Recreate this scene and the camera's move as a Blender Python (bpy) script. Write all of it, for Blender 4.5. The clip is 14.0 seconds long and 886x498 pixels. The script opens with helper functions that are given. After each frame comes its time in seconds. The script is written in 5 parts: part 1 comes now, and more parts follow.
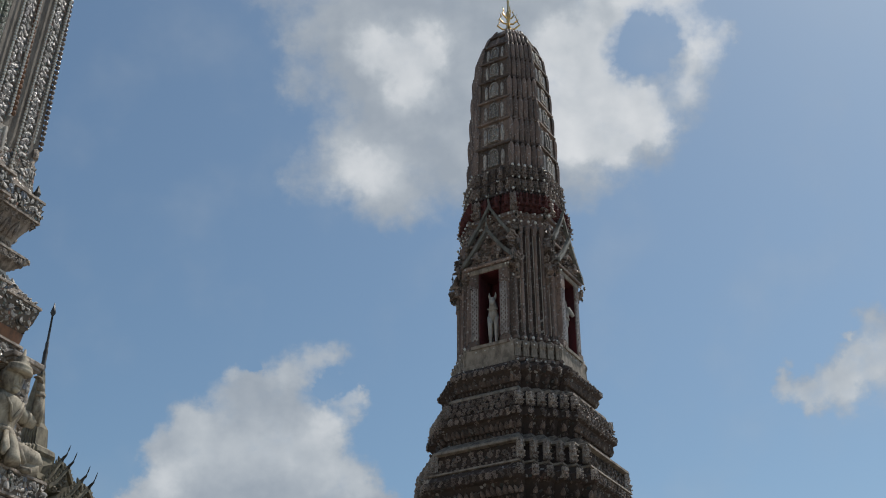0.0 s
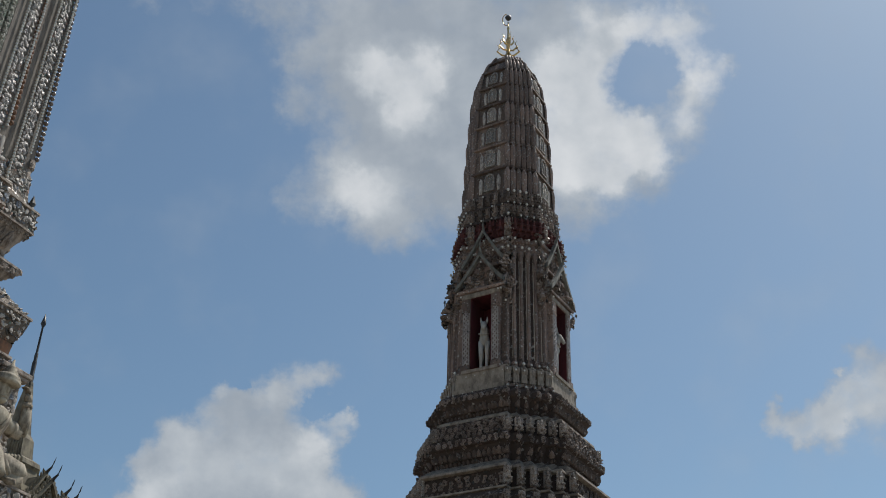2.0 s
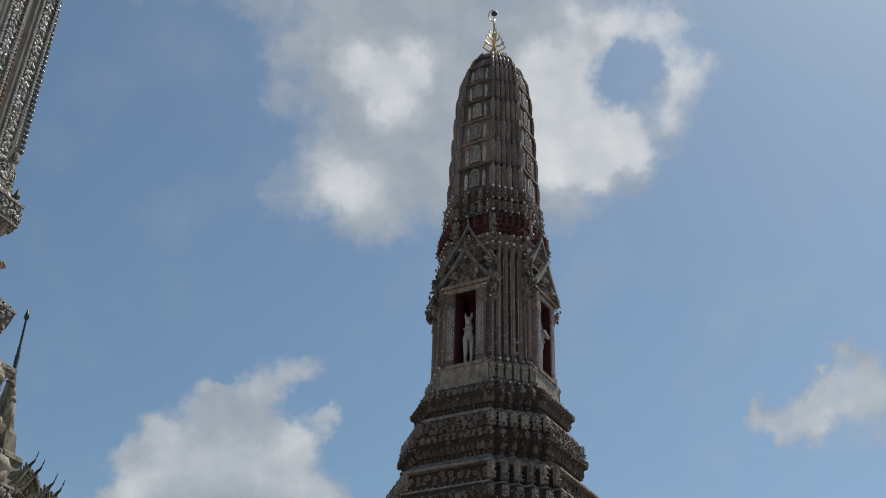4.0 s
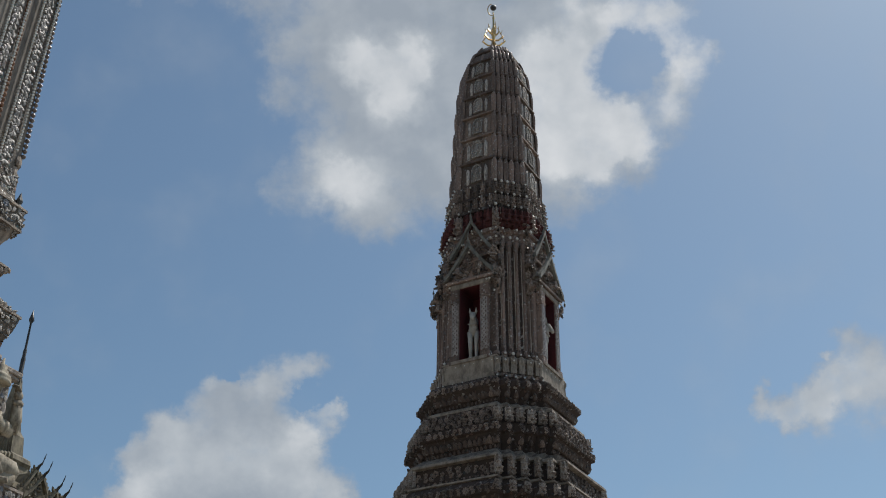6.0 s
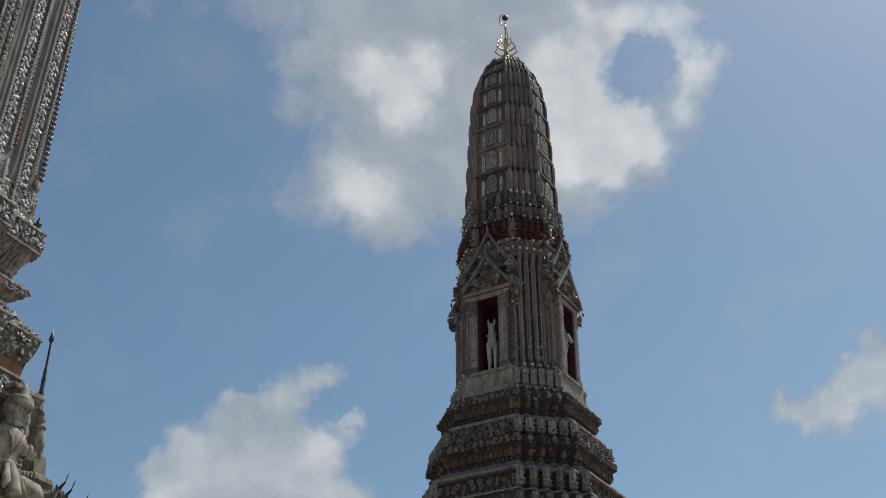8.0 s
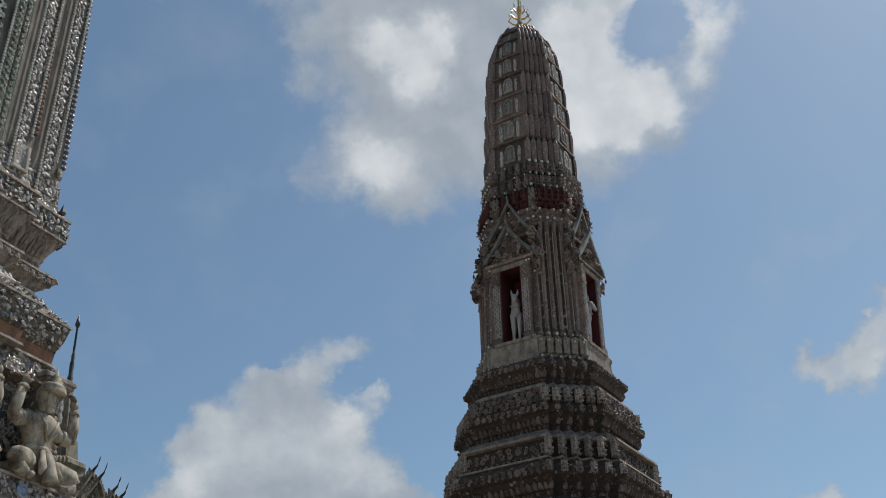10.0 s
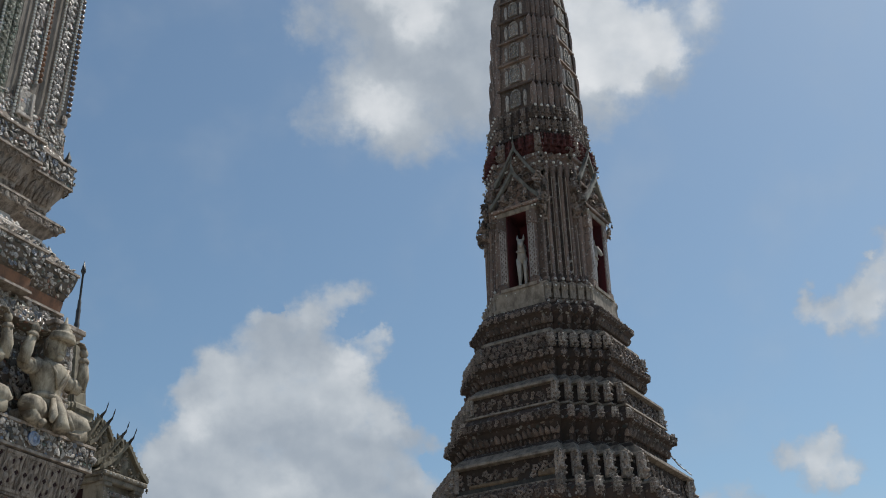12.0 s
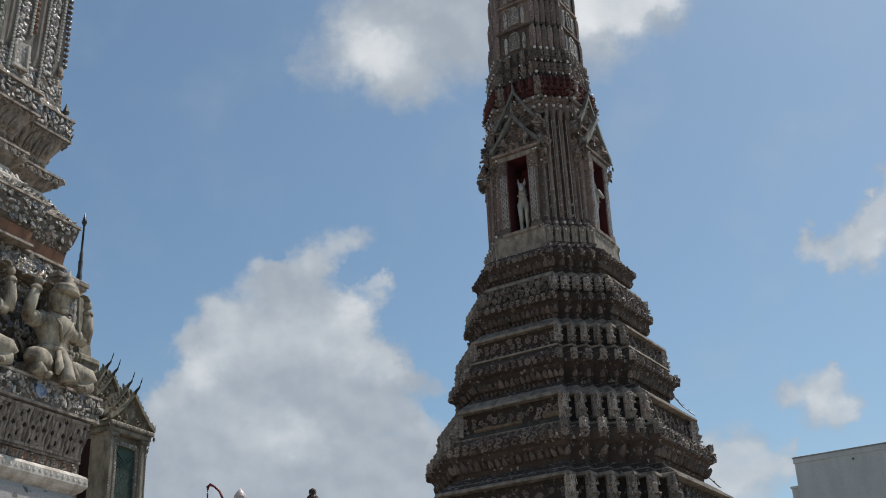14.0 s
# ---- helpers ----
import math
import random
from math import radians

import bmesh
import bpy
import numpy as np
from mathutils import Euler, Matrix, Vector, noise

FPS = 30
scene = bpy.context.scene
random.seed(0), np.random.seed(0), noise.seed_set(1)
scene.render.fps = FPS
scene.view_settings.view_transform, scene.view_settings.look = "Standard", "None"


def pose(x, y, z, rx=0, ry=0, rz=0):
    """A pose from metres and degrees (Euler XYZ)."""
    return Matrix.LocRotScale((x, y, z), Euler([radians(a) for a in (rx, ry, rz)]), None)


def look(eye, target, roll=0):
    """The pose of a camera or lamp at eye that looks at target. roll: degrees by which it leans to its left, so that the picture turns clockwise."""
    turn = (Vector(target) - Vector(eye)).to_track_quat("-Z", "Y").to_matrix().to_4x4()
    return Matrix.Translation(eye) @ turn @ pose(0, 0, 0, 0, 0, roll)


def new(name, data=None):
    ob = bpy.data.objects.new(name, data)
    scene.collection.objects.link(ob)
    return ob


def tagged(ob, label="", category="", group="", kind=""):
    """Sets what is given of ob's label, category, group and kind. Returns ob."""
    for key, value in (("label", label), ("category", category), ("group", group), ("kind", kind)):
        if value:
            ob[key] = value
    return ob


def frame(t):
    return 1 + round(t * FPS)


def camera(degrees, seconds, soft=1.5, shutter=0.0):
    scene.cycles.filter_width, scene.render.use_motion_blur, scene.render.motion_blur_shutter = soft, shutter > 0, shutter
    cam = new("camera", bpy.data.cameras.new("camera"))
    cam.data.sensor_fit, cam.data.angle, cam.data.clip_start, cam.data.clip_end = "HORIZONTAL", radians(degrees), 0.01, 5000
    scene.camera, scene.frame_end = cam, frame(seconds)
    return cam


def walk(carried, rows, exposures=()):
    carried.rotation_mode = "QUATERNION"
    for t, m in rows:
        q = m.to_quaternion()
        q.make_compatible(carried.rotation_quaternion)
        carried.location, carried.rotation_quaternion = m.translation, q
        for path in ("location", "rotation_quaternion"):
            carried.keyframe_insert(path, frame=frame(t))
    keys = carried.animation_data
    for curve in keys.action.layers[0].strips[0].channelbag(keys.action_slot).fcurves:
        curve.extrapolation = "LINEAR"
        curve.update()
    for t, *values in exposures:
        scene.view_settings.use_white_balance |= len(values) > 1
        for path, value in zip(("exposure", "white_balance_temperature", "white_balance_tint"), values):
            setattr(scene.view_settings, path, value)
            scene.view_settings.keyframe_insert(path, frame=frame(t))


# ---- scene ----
cam = camera(41.0, 14.0, soft=1.0)
PATH = [
    (0, (0.117, -0.069, 1.601), (0.11, 1.664, 2.6), 0.3),
    (0.5, (0.103, -0.018, 1.603), (0.104, 1.719, 2.595), 0.4),
    (1, (0.092, -0.033, 1.569), (0.098, 1.696, 2.574), 0.5),
    (1.5, (0.098, -0.045, 1.594), (0.099, 1.673, 2.618), 1.0),
    (2, (0.122, -0.079, 1.584), (0.125, 1.633, 2.617), 1.9),
    (2.5, (0.106, -0.072, 1.6), (0.123, 1.641, 2.633), 2.5),
    (3, (0.111, -0.075, 1.565), (0.137, 1.638, 2.597), 1.9),
    (3.5, (0.105, -0.088, 1.557), (0.133, 1.626, 2.587), 1.8),
    (6, (0.092, -0.136, 1.61), (0.117, 1.585, 2.628), 0.8),
    (6.5, (0.077, -0.117, 1.622), (0.088, 1.597, 2.651), 0.6),
    (7, (0.049, -0.118, 1.662), (0.054, 1.595, 2.693), 0.7),
    (9.5, (0.012, -0.291, 1.757), (-0.008, 1.437, 2.765), -1.4),
    (10, (-0.051, -0.241, 1.78), (-0.083, 1.498, 2.766), -1.4),
    (10.5, (-0.095, -0.23, 1.823), (-0.134, 1.523, 2.785), -1.2),
    (11, (-0.113, -0.234, 1.836), (-0.151, 1.531, 2.776), -0.9),
    (11.5, (-0.121, -0.212, 1.83), (-0.159, 1.565, 2.747), -1.1),
    (12, (-0.16, -0.186, 1.869), (-0.199, 1.598, 2.772), -1.5),
    (12.5, (-0.142, -0.212, 1.847), (-0.182, 1.58, 2.733), -1.9),
    (13, (-0.158, -0.214, 1.878), (-0.2, 1.589, 2.743), -1.9),
    (13.5, (-0.149, -0.204, 1.883), (-0.194, 1.61, 2.724), -2.1),
    (14, (-0.185, -0.163, 1.907), (-0.229, 1.661, 2.726), -2.4),
]
walk(cam, [(t, look(eye, target, roll)) for t, eye, target, roll in PATH],
     exposures=[(0.0, 0.0), (3.0, -0.02), (7.0, -0.04), (9.5, 0.01), (11.5, 0.08), (14.0, 0.14)])

# ---- world, sun ----
SUN_ELEVATION, SUN_BEARING = 58.0, 46.0      # degrees; bearing clockwise from +y
SKY_STRENGTH, SUN_STRENGTH = 0.092, 3.6


class Nodes:
    """A small hand for wiring node trees."""

    def __init__(self, tree):
        self.tree = tree
        tree.nodes.clear()

    def add(self, kind, ins=(), **props):
        node = self.tree.nodes.new(kind)
        for key, value in props.items():
            setattr(node, key, value)
        for key, value in dict(ins).items():
            if isinstance(value, bpy.types.NodeSocket):
                self.tree.links.new(value, node.inputs[key])
            else:
                node.inputs[key].default_value = value
        return node

    def math(self, op, a, b=0.0, c=0.0, clamp=False):
        return self.add("ShaderNodeMath", {0: a, 1: b, 2: c}, operation=op, use_clamp=clamp).outputs[0]

    def vec(self, op, a, b=(0, 0, 0)):
        return self.add("ShaderNodeVectorMath", {0: a, 1: b}, operation=op)

    def ramp(self, fac, stops, mode="LINEAR"):
        node = self.add("ShaderNodeValToRGB", {0: fac})
        node.color_ramp.interpolation = mode
        while len(node.color_ramp.elements) < len(stops):
            node.color_ramp.elements.new(0.5)
        for element, (at, colour) in zip(node.color_ramp.elements, stops):
            element.position, element.color = at, (*colour, 1) if len(colour) == 3 else colour
        return node.outputs[0]

    def mix(self, fac, a, b, blend="MIX"):
        return self.add("ShaderNodeMix", {0: fac, 6: a, 7: b}, data_type="RGBA", blend_type=blend).outputs[2]

    def smooth(self, value, low, high, a=0.0, b=1.0):
        return self.add("ShaderNodeMapRange", {0: value, 1: low, 2: high, 3: a, 4: b}, interpolation_type="SMOOTHSTEP").outputs[0]


# cloud puffs: (across, up, radius) on a plane one unit ahead of CLOUD_AHEAD
CLOUD_AHEAD, CLOUD_RIGHT, CLOUD_UP = (0.0056, 0.8572, 0.5149), (1.0, -0.0065, 0.0), (-0.0034, -0.5149, 0.8573)
HIGH_LEFT = [(-0.109, 0.195, 0.043), (-0.066, 0.19, 0.048), (-0.014, 0.191, 0.053), (0.034, 0.196, 0.058), (0.077, 0.182, 0.053),
             (0.106, 0.183, 0.029), (0.116, 0.14, 0.029), (-0.089, 0.142, 0.035), (-0.046, 0.148, 0.043), (-0.003, 0.139, 0.043),
             (-0.051, 0.1, 0.043), (-0.013, 0.096, 0.048), (-0.079, 0.057, 0.025), (-0.107, 0.049, 0.022), (-0.136, 0.044, 0.013),
             (-0.041, 0.052, 0.036), (-0.064, 0.031, 0.022), (-0.045, 0.019, 0.015), (-0, 0.043, 0.02), (-0.132, 0.156, 0.01),
             (-0.134, 0.123, 0.012), (0.045, 0.115, 0.058)]
HIGH_RIGHT = [(0.102, 0.092, 0.038), (0.121, 0.106, 0.029), (0.093, 0.054, 0.026), (0.131, 0.066, 0.028), (0.155, 0.071, 0.022),
              (0.169, 0.074, 0.017), (0.159, 0.104, 0.024), (0.188, 0.114, 0.02), (0.202, 0.126, 0.017), (0.207, 0.143, 0.014), (0.216, 0.16, 0.012),
              (0.232, 0.161, 0.006), (0.196, 0.16, 0.011), (0.194, 0.188, 0.017), (0.172, 0.198, 0.018), (0.153, 0.202, 0.018),
              (0.203, 0.205, 0.013), (0.13, 0.188, 0.017), (-0.171, 0.207, 0.014), (-0.214, 0.207, 0.012), (-0.257, 0.207, 0.011),
              (-0.147, 0.199, 0.015), (0.055, 0.053, 0.038)]
HIGH_GAP = [(0.148, 0.157, 0.016), (0.166, 0.154, 0.015), (0.142, 0.141, 0.012)]
HIGH_GLOW = [(-0.042, 0.144, 0.029), (-0.07, 0.155, 0.022), (-0.093, 0.048, 0.023), (-0.06, 0.047, 0.025), (0.107, 0.116, 0.026),
             (0.196, 0.186, 0.024), (0.218, 0.16, 0.018), (0.159, 0.097, 0.023), (0.177, 0.198, 0.022), (0.131, 0.066, 0.019), (0.12, 0.159, 0.019),
             (-0.018, 0.157, 0.019), (0.093, 0.068, 0.022), (0.115, 0.197, 0.019), (0.192, 0.117, 0.017), (-0.032, 0.114, 0.024), (0.101, 0.149, 0.029), (0.149, 0.183, 0.019), (0.14, 0.102, 0.024), (0.083, 0.092, 0.029), (0.174, 0.083, 0.019),
             (0.111, 0.121, 0.043), (0.136, 0.078, 0.034), (0.192, 0.183, 0.029), (0.211, 0.15, 0.024), (0.163, 0.193, 0.024), (0.087, 0.154, 0.029)]
LOW_TOP = [(-0.118, -0.113, 0.014), (-0.102, -0.11, 0.01), (-0.134, -0.122, 0.015), (-0.15, -0.131, 0.015), (-0.172, -0.134, 0.013),
           (-0.186, -0.122, 0.006), (-0.197, -0.142, 0.012), (-0.169, -0.154, 0.02), (-0.139, -0.152, 0.019), (-0.218, -0.158, 0.012),
           (-0.207, -0.176, 0.018), (-0.229, -0.171, 0.013), (-0.24, -0.18, 0.012), (-0.255, -0.186, 0.009),
           (-0.099, -0.16, 0.012), (-0.085, -0.149, 0.008), (-0.079, -0.139, 0.005), (-0.114, -0.173, 0.014), (-0.122, -0.185, 0.02),
           (-0.161, -0.186, 0.028), (-0.201, -0.198, 0.025), (-0.231, -0.208, 0.02), (-0.252, -0.219, 0.015), (-0.269, -0.234, 0.014),
           (-0.101, -0.203, 0.017), (-0.082, -0.213, 0.013), (-0.065, -0.228, 0.01), (-0.049, -0.235, 0.009)]
LOW_BODY = [(-0.125, -0.224, 0.034), (-0.174, -0.227, 0.038), (-0.224, -0.24, 0.034), (-0.259, -0.253, 0.026), (-0.283, -0.247, 0.013),
            (-0.291, -0.272, 0.015), (-0.077, -0.249, 0.02), (-0.035, -0.24, 0.007), (-0.057, -0.278, 0.02), (-0.108, -0.275, 0.038),
            (-0.167, -0.277, 0.043), (-0.227, -0.285, 0.043), (-0.278, -0.298, 0.029), (-0.038, -0.301, 0.017), (-0.081, -0.312, 0.029),
            (-0.131, -0.325, 0.043), (-0.205, -0.326, 0.048), (-0.265, -0.334, 0.038), (-0.073, -0.348, 0.034), (-0.303, -0.302, 0.019)]
LOW_GAP = [(-0.104, -0.136, 0.007), (-0.046, -0.256, 0.005), (-0.166, -0.117, 0.004)]
LOW_GLOW = [(-0.118, -0.114, 0.019), (-0.147, -0.126, 0.013), (-0.186, -0.123, 0.009), (-0.218, -0.161, 0.014), (-0.096, -0.152, 0.015),
            (-0.081, -0.14, 0.009), (-0.201, -0.192, 0.023), (-0.161, -0.188, 0.022), (-0.122, -0.19, 0.023), (-0.094, -0.211, 0.018),
            (-0.252, -0.218, 0.016), (-0.28, -0.24, 0.013), (-0.192, -0.276, 0.029), (-0.157, -0.278, 0.019), (-0.049, -0.27, 0.016),
            (-0.073, -0.227, 0.013), (-0.268, -0.173, 0.014), (-0.236, -0.202, 0.016), (-0.111, -0.171, 0.013)]
SIDE_CLOUD = [(0.279, -0.112, 0.004), (0.272, -0.124, 0.005), (0.276, -0.136, 0.007), (0.288, -0.142, 0.009), (0.307, -0.135, 0.01),
              (0.326, -0.127, 0.012), (0.341, -0.118, 0.012), (0.359, -0.109, 0.019), (0.378, -0.115, 0.029), (0.302, -0.148, 0.009),
              (0.328, -0.145, 0.011), (0.332, -0.095, 0.003), (0.347, -0.073, 0.008), (0.258, -0.262, 0.007), (0.272, -0.256, 0.01),
              (0.291, -0.253, 0.012), (0.301, -0.268, 0.012), (0.318, -0.275, 0.006), (0.283, -0.277, 0.009), (0.305, -0.285, 0.008),
              (0.207, -0.314, 0.018), (0.232, -0.318, 0.018), (0.189, -0.33, 0.016), (0.256, -0.327, 0.012), (0.211, -0.348, 0.029),
              (0.263, -0.302, 0.006), (0.296, -0.244, 0.006)]


def build_world():
    world = bpy.data.worlds.new("sky")
    scene.world = world
    world.use_nodes = True
    n = Nodes(world.node_tree)
    way = n.add("ShaderNodeTexCoord").outputs["Generated"]
    sky = n.add("ShaderNodeTexSky", sky_type="NISHITA", sun_disc=False, sun_elevation=radians(SUN_ELEVATION),
                sun_rotation=radians(SUN_BEARING), altitude=0.0, air_density=1.0, dust_density=0.9, ozone_density=1.0).outputs[0]
    ahead = n.vec("DOT_PRODUCT", way, CLOUD_AHEAD).outputs["Value"]
    safe = n.math("MAXIMUM", ahead, 0.05)
    x = n.math("DIVIDE", n.vec("DOT_PRODUCT", way, CLOUD_RIGHT).outputs["Value"], safe)
    y = n.math("DIVIDE", n.vec("DOT_PRODUCT", way, CLOUD_UP).outputs["Value"], safe)
    flat = n.add("ShaderNodeCombineXYZ", {0: x, 1: y}).outputs[0]
    coarse = n.add("ShaderNodeTexNoise", {"Vector": flat, "Scale": 22.0, "Detail": 6.0, "Roughness": 0.5})
    shift = n.vec("SCALE", n.vec("SUBTRACT", coarse.outputs["Color"], (0.5, 0.5, 0.5)).outputs[0])
    shift.inputs["Scale"].default_value = 0.03
    curls = n.add("ShaderNodeTexNoise", {"Vector": flat, "Scale": 75.0, "Detail": 5.0, "Roughness": 0.6})
    curl = n.vec("SCALE", n.vec("SUBTRACT", curls.outputs["Color"], (0.5, 0.5, 0.5)).outputs[0])
    curl.inputs["Scale"].default_value = 0.022
    bent = n.vec("ADD", n.vec("ADD", flat, shift.outputs[0]).outputs[0], curl.outputs[0]).outputs[0]
    place = n.vec("MULTIPLY", bent, (1, 1, 0)).outputs[0]
    fine = n.add("ShaderNodeTexNoise", {"Vector": flat, "Scale": 30.0, "Detail": 9.0, "Roughness": 0.62}).outputs[0]
    wide = n.add("ShaderNodeTexNoise", {"Vector": flat, "Scale": 11.0, "Detail": 4.0, "Roughness": 0.5}).outputs[0]

    def field(puffs, swell):
        total = 0.0
        for px, py, radius in puffs:
            far = n.vec("DISTANCE", place, (px, py, 0)).outputs["Value"]
            total = n.math("ADD", n.smooth(far, 0.0, radius * swell, 1.0, 0.0), total)
        return total

    high = n.math("MINIMUM", n.math("MULTIPLY", field(HIGH_LEFT + HIGH_RIGHT, 2.4), 0.40), 1.25)
    high = n.math("SUBTRACT", high, n.math("MULTIPLY", n.math("MINIMUM", n.math("MULTIPLY", field(HIGH_GAP, 3.0), 0.5), 1.0), 0.76))
    low = n.math("SUBTRACT", n.math("MINIMUM", n.math("MULTIPLY", field(LOW_TOP + LOW_BODY, 2.2), 0.62), 1.2), field(LOW_GAP, 2.1))
    side = n.math("MINIMUM", n.math("MULTIPLY", field(SIDE_CLOUD, 2.5), 0.62), 1.0)
    rough_edge = n.math("ADD", n.math("MULTIPLY", n.math("SUBTRACT", fine, 0.5), 1.4), n.math("MULTIPLY", n.math("SUBTRACT", wide, 0.5), 0.6))

    def veiled(body, thin, thick):
        ragged = n.math("ADD", body, rough_edge)
        return n.math("MULTIPLY", n.smooth(ragged, thin, thick), n.smooth(body, 0.0, 0.45))

    cover = n.math("MAXIMUM", n.math("MAXIMUM", veiled(high, 0.0, 1.2), veiled(low, 0.0, 1.15)), veiled(side, -0.05, 1.15))
    # thin haze streaks and far fair-weather clouds all round
    veil = n.add("ShaderNodeTexNoise", {"Vector": n.vec("MULTIPLY", way, (1, 1, 2.5)).outputs[0], "Scale": 3.2, "Detail": 8.0, "Roughness": 0.58}).outputs[0]
    elsewhere = n.math("MULTIPLY", n.smooth(veil, 0.52, 0.7), n.smooth(ahead, 0.80, 0.70))
    cover = n.math("MAXIMUM", cover, n.math("MULTIPLY", n.smooth(wide, 0.46, 0.78), 0.16))
    cover = n.math("MAXIMUM", n.math("MULTIPLY", cover, 0.95), n.math("MULTIPLY", elsewhere, 0.85))
    toward = n.vec("ADD", flat, (0.007, 0.010, 0)).outputs[0]
    beyond = n.add("ShaderNodeTexNoise", {"Vector": toward, "Scale": 24.0, "Detail": 5.0, "Roughness": 0.5}).outputs[0]
    here = n.add("ShaderNodeTexNoise", {"Vector": flat, "Scale": 24.0, "Detail": 5.0, "Roughness": 0.5}).outputs[0]
    billow = n.math("MULTIPLY", n.math("SUBTRACT", here, beyond), 0.65)
    glow = n.math("ADD", field(HIGH_GLOW, 1.7), n.math("MULTIPLY", field(LOW_GLOW, 2.2), 0.62))
    glow = n.math("ADD", glow, n.math("MULTIPLY", side, 0.75))
    lit = n.math("ADD", n.math("MULTIPLY", n.smooth(glow, 0.0, 1.5), 0.66), n.math("MULTIPLY", n.math("SUBTRACT", wide, 0.36), 0.6))
    lit = n.math("ADD", lit, billow, clamp=True)
    tone = n.ramp(lit, [(0.0, (0.33, 0.375, 0.43)), (0.45, (0.47, 0.51, 0.55)), (1.0, (0.74, 0.755, 0.77))])
    sky = n.mix(1.0, sky, (0.88, 1.0, 0.98, 1), "MULTIPLY")
    blue = n.add("ShaderNodeBackground", {"Color": sky, "Strength": SKY_STRENGTH}).outputs[0]
    white = n.add("ShaderNodeBackground", {"Color": tone, "Strength": 1.0}).outputs[0]
    both = n.add("ShaderNodeMixShader", {0: cover, 1: blue, 2: white}).outputs[0]
    n.add("ShaderNodeOutputWorld", {"Surface": both})


build_world()
sun_data = bpy.data.lights.new("sun", "SUN")
sun_data.energy, sun_data.angle, sun_data.color = SUN_STRENGTH, radians(0.6), (1.0, 0.95, 0.87)
sun = new("sun", sun_data)
_e, _b = radians(SUN_ELEVATION), radians(SUN_BEARING)
sun.matrix_world = look((math.sin(_b) * math.cos(_e) * 200, math.cos(_b) * math.cos(_e) * 200, math.sin(_e) * 200), (0, 0, 0))


# ---- materials ----
def surface(name, rough=0.8, metal=0.0):
    mat = bpy.data.materials.new(name)
    mat.use_nodes = True
    n = Nodes(mat.node_tree)
    bsdf = n.add("ShaderNodeBsdfPrincipled", {"Roughness": rough, "Metallic": metal})
    n.add("ShaderNodeOutputMaterial", {"Surface": bsdf.outputs[0]})
    coords = n.add("ShaderNodeTexCoord").outputs["Object"]
    chance = n.add("ShaderNodeObjectInfo").outputs["Random"]
    away = n.add("ShaderNodeCombineXYZ", {0: n.math("MULTIPLY", chance, 41.0), 1: n.math("MULTIPLY", chance, 17.0)}).outputs[0]
    return mat, n, bsdf, n.vec("ADD", coords, away).outputs[0], chance


def wire(n, bsdf, colour, height=None, strength=0.4, distance=0.02, rough=None):
    n.tree.links.new(colour, bsdf.inputs["Base Color"])
    if rough is not None:
        n.tree.links.new(rough, bsdf.inputs["Roughness"])
    if height is not None:
        bump = n.add("ShaderNodeBump", {"Strength": strength, "Distance": distance, "Height": height}).outputs[0]
        n.tree.links.new(bump, bsdf.inputs["Normal"])


def mosaic(name, ground, chips, cell, cover, dirt=0.55, gloss=0.3):
    """Stucco set with broken porcelain: chips of several colours in a rough mortar, with rain dirt."""
    mat, n, bsdf, at, chance = surface(name)
    warped = n.vec("ADD", at, n.vec("MULTIPLY", n.add("ShaderNodeTexNoise", {"Vector": at, "Scale": 6.0 / cell * 0.1, "Detail": 3.0}).outputs["Color"], (cell, cell, cell)).outputs[0]).outputs[0]
    spots = n.add("ShaderNodeTexVoronoi", {"Vector": warped, "Scale": 1.0 / cell, "Randomness": 1.0})
    edge = n.add("ShaderNodeTexVoronoi", {"Vector": warped, "Scale": 1.0 / cell}, feature="DISTANCE_TO_EDGE").outputs["Distance"]
    split = n.add("ShaderNodeSeparateColor", {0: spots.outputs["Color"]})
    stops = [(i / len(chips), c) for i, c in enumerate(chips)]
    chip = n.ramp(split.outputs[0], stops, "CONSTANT")
    is_chip = n.math("MULTIPLY", n.math("LESS_THAN", split.outputs[1], cover), n.smooth(edge, 0.05, 0.16))
    grain = n.add("ShaderNodeTexNoise", {"Vector": at, "Scale": 28.0, "Detail": 6.0, "Roughness": 0.7}).outputs[0]
    mortar = n.mix(grain, (*[c * 0.55 for c in ground], 1), (*[min(1, c * 1.4) for c in ground], 1))
    colour = n.mix(is_chip, mortar, chip)
    stain = n.add("ShaderNodeTexNoise", {"Vector": n.vec("MULTIPLY", at, (1.6, 1.6, 0.45)).outputs[0], "Scale": 1.8, "Detail": 7.0, "Roughness": 0.68}).outputs[0]
    soot = n.math("MULTIPLY", n.smooth(stain, 0.42, 0.68), dirt)
    colour = n.mix(soot, colour, (0.045, 0.04, 0.034, 1))
    tint = n.math("ADD", n.math("MULTIPLY", chance, 0.75), 0.6)
    colour = n.mix(1.0, colour, n.add("ShaderNodeCombineColor", {0: tint, 1: tint, 2: tint}).outputs[0], "MULTIPLY")
    rough = n.math("SUBTRACT", 0.88, n.math("MULTIPLY", is_chip, 0.88 - gloss))
    height = n.math("ADD", n.math("MULTIPLY", is_chip, 0.6), n.math("MULTIPLY", grain, 0.5))
    wire(n, bsdf, colour, height, 0.7, cell * 0.4, rough)
    return mat


